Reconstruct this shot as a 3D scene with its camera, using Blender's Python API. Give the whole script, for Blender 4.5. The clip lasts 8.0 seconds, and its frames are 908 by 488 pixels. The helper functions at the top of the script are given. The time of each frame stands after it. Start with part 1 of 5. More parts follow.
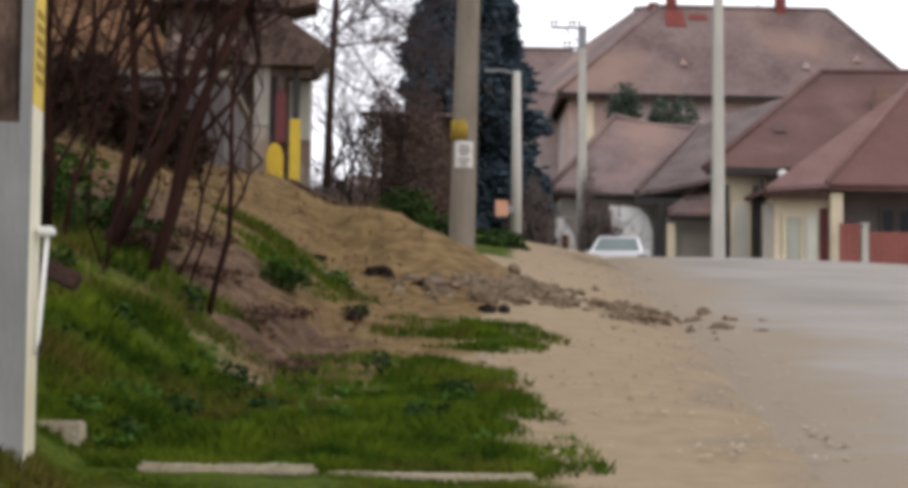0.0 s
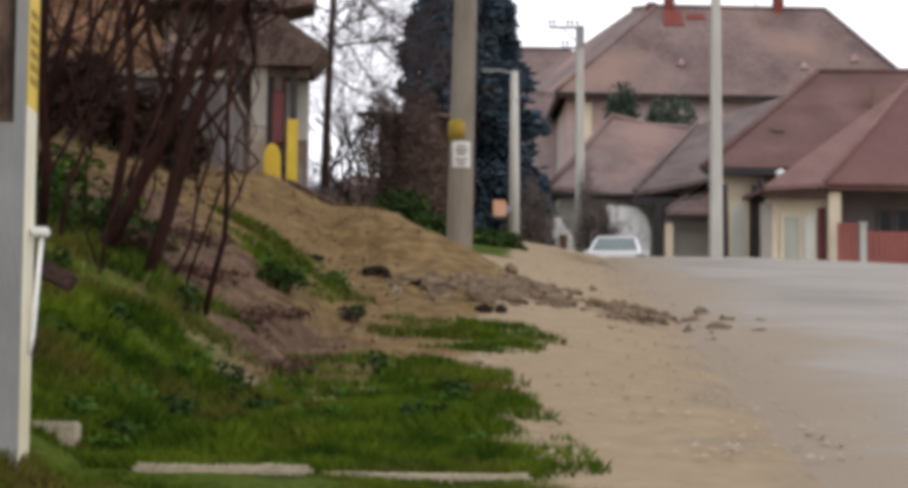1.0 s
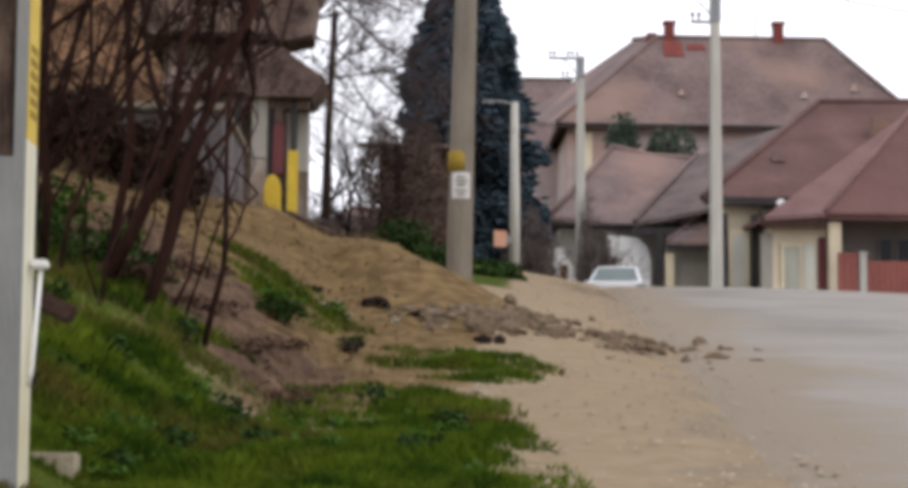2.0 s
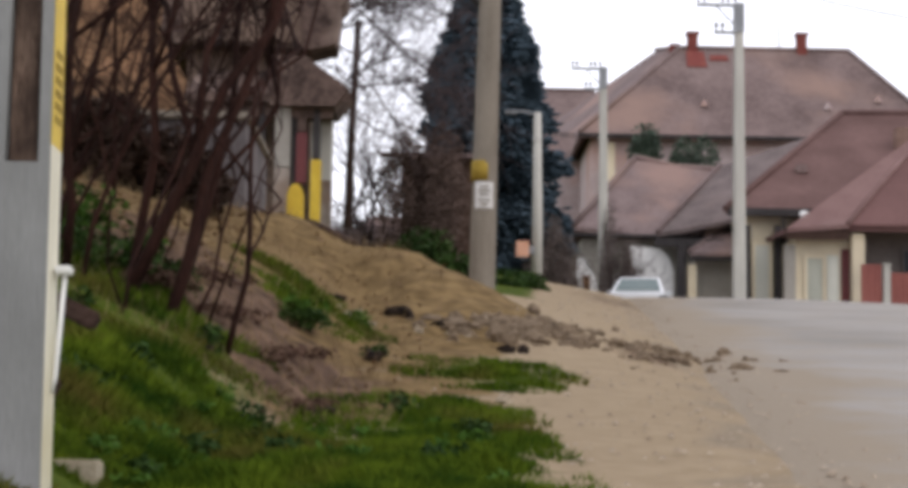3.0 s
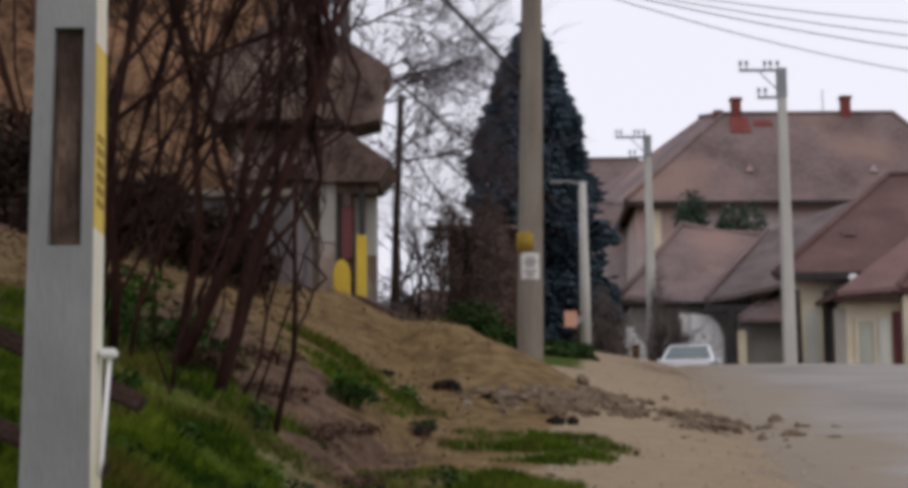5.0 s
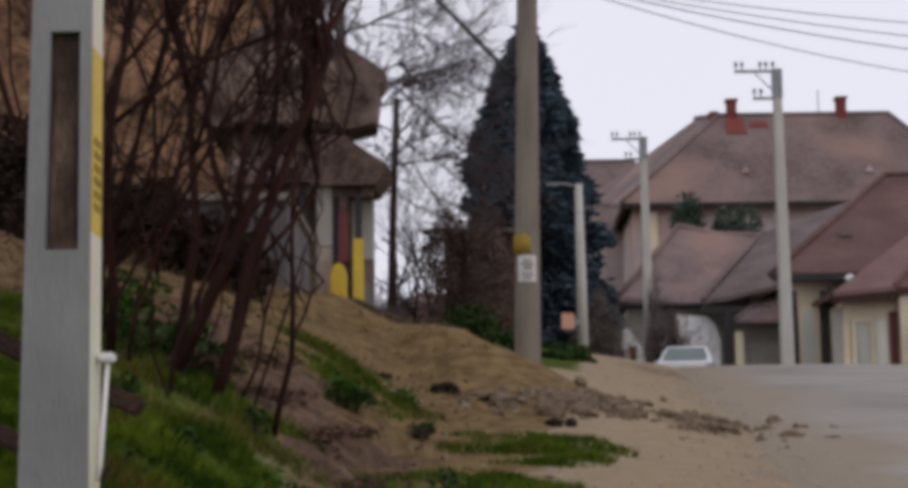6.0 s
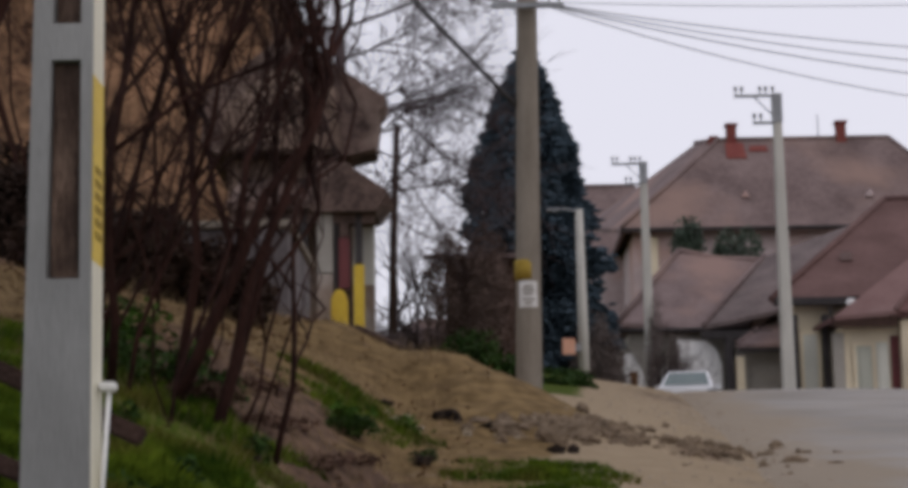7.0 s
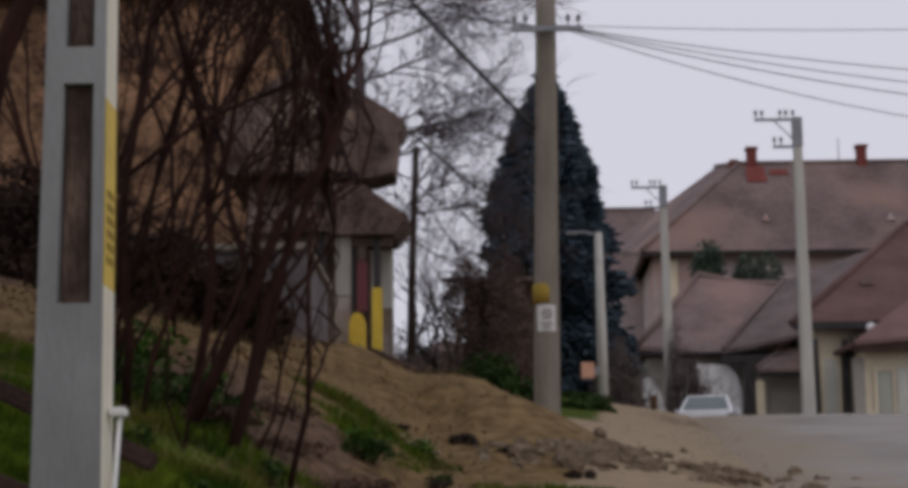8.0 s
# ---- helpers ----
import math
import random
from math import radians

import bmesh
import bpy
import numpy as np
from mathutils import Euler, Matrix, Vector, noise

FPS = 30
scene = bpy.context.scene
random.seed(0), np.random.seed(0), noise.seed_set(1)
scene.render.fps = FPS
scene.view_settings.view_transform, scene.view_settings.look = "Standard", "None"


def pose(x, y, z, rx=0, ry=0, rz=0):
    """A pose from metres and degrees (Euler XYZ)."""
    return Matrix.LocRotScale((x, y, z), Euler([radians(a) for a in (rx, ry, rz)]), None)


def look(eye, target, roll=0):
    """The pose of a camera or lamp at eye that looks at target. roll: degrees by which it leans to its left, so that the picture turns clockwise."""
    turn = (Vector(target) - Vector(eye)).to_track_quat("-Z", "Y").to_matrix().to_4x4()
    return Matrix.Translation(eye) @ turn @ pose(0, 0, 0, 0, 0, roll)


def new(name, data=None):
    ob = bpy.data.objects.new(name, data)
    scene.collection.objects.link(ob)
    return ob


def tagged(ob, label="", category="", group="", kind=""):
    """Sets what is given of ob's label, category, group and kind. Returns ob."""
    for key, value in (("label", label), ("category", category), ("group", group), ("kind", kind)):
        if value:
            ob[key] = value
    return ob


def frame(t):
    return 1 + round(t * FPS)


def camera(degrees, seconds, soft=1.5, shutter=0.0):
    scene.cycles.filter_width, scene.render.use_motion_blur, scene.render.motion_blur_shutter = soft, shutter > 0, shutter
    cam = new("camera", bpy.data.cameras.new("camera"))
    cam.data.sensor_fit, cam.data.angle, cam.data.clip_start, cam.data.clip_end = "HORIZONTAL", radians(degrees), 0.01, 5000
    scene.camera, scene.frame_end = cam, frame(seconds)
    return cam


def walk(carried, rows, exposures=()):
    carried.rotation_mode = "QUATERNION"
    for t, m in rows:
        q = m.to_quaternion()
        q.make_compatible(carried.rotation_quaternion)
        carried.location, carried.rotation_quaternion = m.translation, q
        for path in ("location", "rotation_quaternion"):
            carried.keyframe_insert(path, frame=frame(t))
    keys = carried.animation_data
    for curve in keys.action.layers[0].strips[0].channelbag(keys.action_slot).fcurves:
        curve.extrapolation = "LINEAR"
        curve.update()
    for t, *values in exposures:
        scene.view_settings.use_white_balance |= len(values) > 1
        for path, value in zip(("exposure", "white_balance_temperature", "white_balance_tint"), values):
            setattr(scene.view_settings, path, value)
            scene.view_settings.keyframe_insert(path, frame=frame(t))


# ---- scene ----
# ------------------------------------------------------------------ camera
cam = camera(25.99, 8.0, soft=4.7)
PATH = [
    (0, look((-0.0228, -0.0236, 1.3964), (0.7185, 29.8295, 4.2672), 0.860)),
    (0.1, look((-0.0194, -0.0304, 1.3954), (0.8517, 29.8154, 4.3042), 0.832)),
    (0.2, look((-0.0160, -0.0372, 1.3944), (0.8601, 29.7999, 4.3890), 0.804)),
    (0.3, look((-0.0127, -0.0439, 1.3933), (0.8576, 29.7834, 4.4843), 0.777)),
    (0.4, look((-0.0093, -0.0507, 1.3923), (0.7042, 29.7730, 4.5562), 0.749)),
    (0.5, look((-0.0059, -0.0575, 1.3913), (0.7138, 29.7562, 4.6506), 0.721)),
    (0.6, look((-0.0059, -0.0483, 1.3924), (0.8210, 29.7610, 4.6651), 0.729)),
    (0.7, look((-0.0059, -0.0391, 1.3935), (0.7042, 29.7845, 4.5579), 0.737)),
    (0.8, look((-0.0060, -0.0299, 1.3946), (0.8681, 29.7983, 4.4757), 0.744)),
    (0.9, look((-0.0060, -0.0207, 1.3957), (0.8806, 29.8150, 4.4023), 0.752)),
    (1, look((-0.0060, -0.0115, 1.3968), (0.7563, 29.8409, 4.2692), 0.760)),
    (1.1, look((0.0014, -0.0355, 1.3974), (0.9771, 29.8002, 4.3801), 0.732)),
    (1.2, look((0.0089, -0.0596, 1.3980), (1.0419, 29.7842, 4.2812), 0.704)),
    (1.3, look((0.0163, -0.0836, 1.3985), (1.0085, 29.7661, 4.2345), 0.677)),
    (1.4, look((0.0238, -0.1077, 1.3991), (0.9067, 29.7253, 4.4330), 0.649)),
    (1.5, look((0.0312, -0.1317, 1.3997), (0.9541, 29.6917, 4.5166), 0.621)),
    (1.6, look((0.0292, -0.1251, 1.3990), (0.7424, 29.7032, 4.5250), 0.643)),
    (1.7, look((0.0272, -0.1185, 1.3982), (0.7636, 29.7004, 4.6010), 0.665)),
    (2.8, look((0.0050, -0.0460, 1.3900), (0.3783, 29.7569, 4.7979), 0.905)),
    (2.9, look((0.0030, -0.0394, 1.3892), (0.2954, 29.7699, 4.7549), 0.927)),
    (3, look((0.0010, -0.0328, 1.3885), (0.3993, 29.7613, 4.8748), 0.949)),
    (3.1, look((0.0008, -0.0262, 1.3908), (0.4235, 29.7710, 4.8442), 0.899)),
    (3.2, look((0.0006, -0.0197, 1.3931), (0.4506, 29.7440, 5.1238), 0.849)),
    (3.3, look((0.0004, -0.0131, 1.3954), (-0.1124, 29.7378, 5.2580), 0.800)),
    (3.4, look((0.0002, -0.0066, 1.3977), (0.1159, 29.7617, 5.1121), 0.750)),
    (3.5, look((-0.0000, 0.0000, 1.4000), (-0.0000, 29.7588, 5.1964), 0.700)),
    (3.6, look((0.0012, -0.0069, 1.4012), (-0.2304, 29.7537, 5.1847), 0.711)),
    (3.7, look((0.0024, -0.0138, 1.4024), (-0.0597, 29.7301, 5.3128), 0.722)),
    (3.8, look((0.0036, -0.0207, 1.4037), (-0.0178, 29.7142, 5.3868), 0.734)),
    (3.9, look((0.0048, -0.0276, 1.4049), (0.2826, 29.6949, 5.4631), 0.745)),
    (4, look((0.0060, -0.0345, 1.4061), (0.4923, 29.6895, 5.4368), 0.756)),
    (4.1, look((0.0086, -0.0348, 1.4053), (0.4990, 29.7011, 5.3477), 0.639)),
    (4.2, look((0.0111, -0.0350, 1.4045), (0.4973, 29.6877, 5.4444), 0.522)),
    (4.3, look((0.0137, -0.0353, 1.4036), (0.5611, 29.6817, 5.4775), 0.404)),
    (4.4, look((0.0162, -0.0355, 1.4028), (0.6250, 29.6742, 5.5210), 0.287)),
    (4.5, look((0.0188, -0.0358, 1.4020), (0.6757, 29.6738, 5.5143), 0.170)),
    (4.6, look((0.0212, -0.0245, 1.4022), (-0.0644, 29.6348, 5.8872), 0.009)),
    (4.7, look((0.0236, -0.0131, 1.4025), (-0.3179, 29.6392, 5.9442), -0.153)),
    (5.8, look((0.0153, 0.0109, 1.3989), (-0.2263, 29.6435, 6.0743), -0.557)),
    (5.9, look((0.0146, 0.0131, 1.3986), (-0.3677, 29.6719, 5.8967), -0.593)),
    (6, look((0.0138, 0.0153, 1.3983), (-0.2662, 29.6567, 6.0145), -0.630)),
    (6.1, look((0.0100, 0.0290, 1.4015), (-0.3644, 29.6575, 6.0909), -0.622)),
    (6.2, look((0.0062, 0.0427, 1.4047), (-0.3789, 29.7214, 5.7737), -0.614)),
    (6.3, look((0.0023, 0.0565, 1.4079), (-0.4281, 29.6877, 6.0742), -0.606)),
    (6.4, look((-0.0015, 0.0702, 1.4111), (-0.5116, 29.6801, 6.2050), -0.598)),
    (6.5, look((-0.0053, 0.0839, 1.4143), (-0.6546, 29.6974, 6.1707), -0.590)),
    (6.6, look((-0.0035, 0.0762, 1.4139), (-0.2346, 29.7198, 6.0324), -0.643)),
    (6.7, look((-0.0017, 0.0685, 1.4136), (-0.1811, 29.7158, 6.0101), -0.695)),
    (6.8, look((0.0000, 0.0608, 1.4132), (0.0450, 29.7046, 6.0489), -0.748)),
    (6.9, look((0.0018, 0.0531, 1.4129), (-0.2388, 29.6320, 6.4143), -0.800)),
    (7, look((0.0036, 0.0454, 1.4125), (-0.2730, 29.6249, 6.4099), -0.853)),
    (7.1, look((0.0055, 0.0385, 1.4116), (-0.2715, 29.6207, 6.3922), -0.828)),
    (7.2, look((0.0074, 0.0316, 1.4108), (-0.4431, 29.6093, 6.4047), -0.803)),
    (7.3, look((0.0093, 0.0247, 1.4099), (-0.4970, 29.5996, 6.4148), -0.779)),
    (7.4, look((0.0112, 0.0178, 1.4091), (-0.5715, 29.5823, 6.4678), -0.754)),
    (7.5, look((0.0131, 0.0109, 1.4082), (-0.5540, 29.5748, 6.4730), -0.729)),
    (7.7, look((0.0211, 0.0484, 1.4196), (-0.1416, 29.5886, 6.6644), -0.659)),
    (7.8, look((0.0252, 0.0671, 1.4252), (-0.1200, 29.6027, 6.6979), -0.625)),
    (8, look((0.0332, 0.1046, 1.4366), (-0.5470, 29.6202, 6.7745), -0.555)),
]
walk(cam, PATH, exposures=[(0.0, -0.01, 6600, 12), (3.0, -0.01, 6450, 13), (3.8, 0.0, 6400, 14), (4.6, -0.38, 6400, 15), (6.0, -0.68, 6400, 16), (7.0, -0.74, 6390, 16), (7.5, -0.75, 6380, 17), (8.0, -1.02, 6350, 17)])

# ------------------------------------------------------------------ light: bright overcast
world = bpy.data.worlds.new("overcast")
scene.world = world
world.use_nodes = True
wn, wl = world.node_tree.nodes, world.node_tree.links
sky = wn.new("ShaderNodeTexSky")
sky.sky_type, sky.sun_disc = "NISHITA", False
sky.sun_elevation, sky.sun_rotation = radians(48), radians(140)
sky.dust_density, sky.air_density = 4.0, 1.0
veil = wn.new("ShaderNodeMix")
veil.data_type = "RGBA"
veil.inputs["Factor"].default_value = 0.8
wl.new(sky.outputs[0], veil.inputs["A"])
veil.inputs["B"].default_value = (12.6, 12.7, 13.4, 1)
bg = wn["Background"]
wl.new(veil.outputs["Result"], bg.inputs[0])
bg.inputs[1].default_value = 0.122
sun = new("sun", bpy.data.lights.new("sun", "SUN"))
sun.data.energy, sun.data.angle, sun.data.color = 0.35, radians(20), (1.0, 0.96, 0.9)
sun.matrix_world = look((14, -16, 24), (0, 0, 0))

# ------------------------------------------------------------------ materials


def mat(name, base, other, scale=3.0, rough=0.85, bump=0.3, fine=12.0, stain=None, metal=0.0, stretch=(1, 1, 1), sheen=0.0):
    """Two colours mixed by a large and a fine noise, with fine relief."""
    m = bpy.data.materials.new(name)
    m.use_nodes = True
    nt = m.node_tree
    n, l = nt.nodes, nt.links
    b = n["Principled BSDF"]
    geo = n.new("ShaderNodeNewGeometry")
    mp = n.new("ShaderNodeMapping")
    mp.inputs["Scale"].default_value = stretch
    l.new(geo.outputs["Position"], mp.inputs["Vector"])
    big, small = n.new("ShaderNodeTexNoise"), n.new("ShaderNodeTexNoise")
    for t, s, d in ((big, scale, 4), (small, scale * fine, 5)):
        t.inputs["Scale"].default_value, t.inputs["Detail"].default_value = s, d
        l.new(mp.outputs[0], t.inputs["Vector"])
    mixf = n.new("ShaderNodeMath")
    mixf.operation = "MULTIPLY_ADD"
    l.new(big.outputs[0], mixf.inputs[0])
    mixf.inputs[1].default_value = 0.65
    half = n.new("ShaderNodeMath")
    half.operation = "MULTIPLY"
    l.new(small.outputs[0], half.inputs[0])
    half.inputs[1].default_value = 0.35
    l.new(half.outputs[0], mixf.inputs[2])
    ramp = n.new("ShaderNodeValToRGB")
    ramp.color_ramp.elements[0].position, ramp.color_ramp.elements[1].position = 0.36, 0.64
    ramp.color_ramp.elements[0].color, ramp.color_ramp.elements[1].color = (*base, 1), (*other, 1)
    l.new(mixf.outputs[0], ramp.inputs[0])
    out = ramp.outputs[0]
    if stain:
        st = n.new("ShaderNodeTexNoise")
        st.inputs["Scale"].default_value, st.inputs["Detail"].default_value = scale * 0.37, 6
        l.new(geo.outputs["Position"], st.inputs["Vector"])
        r2 = n.new("ShaderNodeValToRGB")
        r2.color_ramp.elements[0].position, r2.color_ramp.elements[1].position = 0.52, 0.68
        l.new(st.outputs[0], r2.inputs[0])
        mx = n.new("ShaderNodeMix")
        mx.data_type = "RGBA"
        l.new(r2.outputs[0], mx.inputs["Factor"])
        l.new(out, mx.inputs["A"])
        mx.inputs["B"].default_value = (*stain, 1)
        out = mx.outputs["Result"]
    l.new(out, b.inputs["Base Color"])
    b.inputs["Roughness"].default_value, b.inputs["Metallic"].default_value = rough, metal
    b.inputs["Specular IOR Level"].default_value = 0.12 if rough > 0.75 else 0.5
    if bump:
        bp = n.new("ShaderNodeBump")
        bp.inputs["Strength"].default_value, bp.inputs["Distance"].default_value = bump, 0.05
        l.new(small.outputs[0], bp.inputs["Height"])
        l.new(bp.outputs[0], b.inputs["Normal"])
    return m


M_CONC = mat("concrete", (0.245, 0.247, 0.242), (0.335, 0.336, 0.328), 1.2, 0.9, 0.2, 14, stain=(0.20, 0.20, 0.195), stretch=(3, 3, 0.6))
M_CONC_OLD = mat("weathered_concrete", (0.155, 0.134, 0.108), (0.245, 0.216, 0.176), 1.5, 0.95, 0.2, 12, stretch=(3, 3, 0.5))
M_CONC_PALE = mat("pale_concrete", (0.42, 0.41, 0.37), (0.52, 0.51, 0.46), 1.5, 0.9, 0.2, 14, stretch=(3, 3, 0.6))
M_CREAM = mat("limewash", (0.66, 0.63, 0.50), (0.76, 0.73, 0.60), 2.0, 0.8, 0.1, 14, stain=(0.6, 0.55, 0.38), stretch=(3, 3, 0.6))
M_YELLOWP = mat("yellow_paint", (0.50, 0.33, 0.014), (0.66, 0.47, 0.035), 3.0, 0.6, 0.1, 10)
M_YELLOWOLD = mat("worn_yellow_paint", (0.23, 0.155, 0.025), (0.33, 0.235, 0.045), 5.0, 0.8, 0.1, 10)
M_PAPER = mat("notice_paper", (0.55, 0.54, 0.52), (0.66, 0.65, 0.63), 5, 0.9, 0.0, 10)
M_BARK = mat("bark", (0.012, 0.0052, 0.004), (0.046, 0.019, 0.0135), 4.0, 0.9, 0.6, 10, stretch=(1, 1, 0.25))
M_BARK_FAR = mat("grey_bark", (0.085, 0.064, 0.064), (0.16, 0.125, 0.122), 3.0, 0.9, 0.4, 8)
M_TWIG = mat("dark_grey_twigs", (0.048, 0.035, 0.036), (0.105, 0.080, 0.080), 3.0, 0.9, 0.3, 8)
M_LOG = mat("dark_wood", (0.035, 0.022, 0.018), (0.075, 0.045, 0.035), 3.0, 0.85, 0.5, 10)
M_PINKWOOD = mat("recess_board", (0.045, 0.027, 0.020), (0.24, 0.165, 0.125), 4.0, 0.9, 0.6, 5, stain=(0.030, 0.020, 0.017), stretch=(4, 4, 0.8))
M_ASPHALT = mat("worn_asphalt", (0.255, 0.238, 0.218), (0.315, 0.295, 0.270), 0.8, 0.9, 0.35, 40, stain=(0.225, 0.210, 0.190))
M_ROOF = mat("old_roof_tiles", (0.110, 0.079, 0.074), (0.215, 0.160, 0.150), 0.6, 0.9, 0.5, 9, stain=(0.245, 0.167, 0.140))
M_ROOF_B = mat("brown_roof_tiles", (0.122, 0.089, 0.085), (0.220, 0.167, 0.160), 0.9, 0.9, 0.5, 9, stain=(0.265, 0.180, 0.155))
M_ROOF_RED = mat("red_roof_tiles", (0.118, 0.063, 0.058), (0.160, 0.087, 0.080), 0.5, 0.8, 0.3, 14)
M_PLASTER_PINK = mat("pink_plaster", (0.360, 0.288, 0.273), (0.480, 0.399, 0.387), 0.8, 0.9, 0.2, 8, stain=(0.440, 0.283, 0.234))
M_PLASTER_CREAM = mat("cream_plaster", (0.66, 0.57, 0.40), (0.74, 0.66, 0.49), 0.7, 0.9, 0.2, 12, stain=(0.5, 0.44, 0.33))
M_PLASTER_WHITE = mat("white_plaster", (0.76, 0.76, 0.74), (0.84, 0.84, 0.82), 0.7, 0.9, 0.1, 12)
M_PLASTER_GREY = mat("grey_plaster", (0.13, 0.118, 0.115), (0.20, 0.18, 0.175), 0.7, 0.9, 0.2, 12)
M_BRICK = mat("brown_brick_wall", (0.045, 0.025, 0.017), (0.30, 0.175, 0.10), 2.4, 0.9, 0.4, 3, stain=(0.40, 0.225, 0.13))
M_PLASTER_WORN = mat("stained_porch_plaster", (0.13, 0.105, 0.085), (0.34, 0.29, 0.25), 2.0, 0.95, 0.3, 6, stain=(0.20, 0.13, 0.09), stretch=(1, 1, 0.5))
M_GREEN_DOOR = mat("grey_green_panel", (0.34, 0.35, 0.29), (0.42, 0.43, 0.36), 1.0, 0.7, 0.1, 10)
M_PALE_DOOR = mat("pale_door_paint", (0.50, 0.51, 0.44), (0.58, 0.58, 0.51), 1.0, 0.7, 0.1, 10)
M_GARAGE = mat("grey_render", (0.27, 0.25, 0.22), (0.36, 0.34, 0.30), 0.7, 0.9, 0.2, 12)
M_SHINGLE = mat("dark_shingles", (0.042, 0.029, 0.025), (0.160, 0.112, 0.094), 2.4, 0.95, 0.4, 5, stain=(0.235, 0.178, 0.148))
# Greenish windscreen glass, its base colour lightened to stand for reflected sky.
M_SKYGLASS = mat("sky_pale_car_glass", (0.09, 0.13, 0.125), (0.12, 0.16, 0.155), 1, 0.08, 0.0, 6)
M_OLDWALL = mat("smoke_brown_plaster", (0.075, 0.052, 0.040), (0.23, 0.165, 0.13), 1.6, 0.95, 0.4, 6, stain=(0.29, 0.22, 0.175))
M_SHEDWALL = mat("dark_grey_render", (0.085, 0.075, 0.075), (0.165, 0.148, 0.148), 0.8, 0.95, 0.3, 10)
M_ROOF_GREY = mat("weathered_grey_brown_tiles", (0.100, 0.079, 0.076), (0.190, 0.151, 0.144), 0.9, 0.9, 0.5, 9, stain=(0.210, 0.157, 0.142))
M_ROOF_PINK = mat("faded_red_tiles", (0.165, 0.099, 0.092), (0.225, 0.141, 0.131), 0.6, 0.9, 0.4, 14, stain=(0.235, 0.167, 0.153))
M_CHIMPLASTER = mat("brown_plaster_stack", (0.20, 0.13, 0.10), (0.28, 0.185, 0.15), 1.5, 0.9, 0.3, 8)
M_ROOF_DEEP = mat("deep_red_tiles", (0.098, 0.057, 0.051), (0.158, 0.095, 0.086), 0.6, 0.9, 0.4, 14)
M_BUSH = mat("evergreen_leaves", (0.012, 0.032, 0.006), (0.034, 0.066, 0.012), 1.5, 0.8, 0.2, 8)
M_DEADLEAF = mat("dead_leaves", (0.045, 0.024, 0.019), (0.16, 0.098, 0.068), 8, 0.95, 0.2, 4)
M_KERB = mat("dirty_kerb_concrete", (0.29, 0.245, 0.175), (0.46, 0.405, 0.30), 5, 0.95, 0.4, 8, stain=(0.17, 0.15, 0.10))
M_DARK_RED = mat("dark_red_paint", (0.085, 0.010, 0.012), (0.12, 0.018, 0.018), 1.5, 0.6, 0.1, 8)
M_RED_FENCE = mat("rust_red_fence_paint", (0.20, 0.052, 0.04), (0.26, 0.075, 0.055), 1.2, 0.6, 0.1, 8)
M_DARK = mat("dark_timber", (0.035, 0.032, 0.032), (0.06, 0.055, 0.055), 2.0, 0.8, 0.2, 8)
M_STEEL = mat("grey_steel", (0.20, 0.21, 0.22), (0.28, 0.29, 0.30), 4, 0.55, 0.05, 6, metal=0.5)
M_CABLE = mat("black_cable", (0.03, 0.03, 0.032), (0.045, 0.045, 0.048), 4, 0.6, 0.0, 6)
M_CERAMIC = mat("insulator_ceramic", (0.12, 0.12, 0.13), (0.2, 0.2, 0.2), 8, 0.3, 0.0, 6)
M_CHIMNEY = mat("red_brick_chimney", (0.16, 0.045, 0.04), (0.22, 0.07, 0.055), 2, 0.9, 0.3, 8)
M_ORANGE = mat("orange_plastic", (0.66, 0.33, 0.21), (0.74, 0.42, 0.29), 3, 0.6, 0.0, 8)
M_CARPAINT = mat("white_car_paint", (0.70, 0.71, 0.72), (0.74, 0.75, 0.76), 1, 0.25, 0.0, 8)
M_GLASS = mat("dark_glass", (0.008, 0.010, 0.016), (0.014, 0.017, 0.024), 1, 0.06, 0.0, 6)
M_GLASS.node_tree.nodes["Principled BSDF"].inputs["Specular IOR Level"].default_value = 0.15
M_TYRE = mat("tyre_rubber", (0.02, 0.02, 0.02), (0.03, 0.03, 0.03), 6, 0.8, 0.1, 6)
M_LAMPRED = mat("red_lens", (0.35, 0.01, 0.01), (0.45, 0.02, 0.02), 3, 0.2, 0.0, 6)
# Dark green needles with the blue, lifted tone of distance haze mixed in.
M_HAZED_NEEDLE = mat("hazed_spruce_needles", (0.046, 0.069, 0.088), (0.064, 0.093, 0.116), 0.8, 0.9, 0.3, 10)
M_LEAF = mat("shrub_leaves", (0.028, 0.070, 0.008), (0.06, 0.12, 0.014), 1.5, 0.8, 0.2, 8)
M_GREENTREE = mat("conifer_leaves", (0.03, 0.055, 0.035), (0.06, 0.09, 0.055), 1.0, 0.7, 0.3, 8)
M_BROWNLEAF = mat("brown_dry_leaves", (0.105, 0.072, 0.061), (0.155, 0.110, 0.093), 1.2, 0.9, 0.3, 8)
M_GRASS = mat("grass_blades", (0.017, 0.043, 0.005), (0.104, 0.147, 0.012), 2.6, 0.8, 0.0, 5, stain=(0.105, 0.088, 0.022))
M_GRASS.node_tree.nodes["Principled BSDF"].inputs["Specular IOR Level"].default_value = 0.02
M_STRAW = mat("dry_grass", (0.13, 0.085, 0.045), (0.31, 0.225, 0.12), 1.2, 0.85, 0.0, 20)


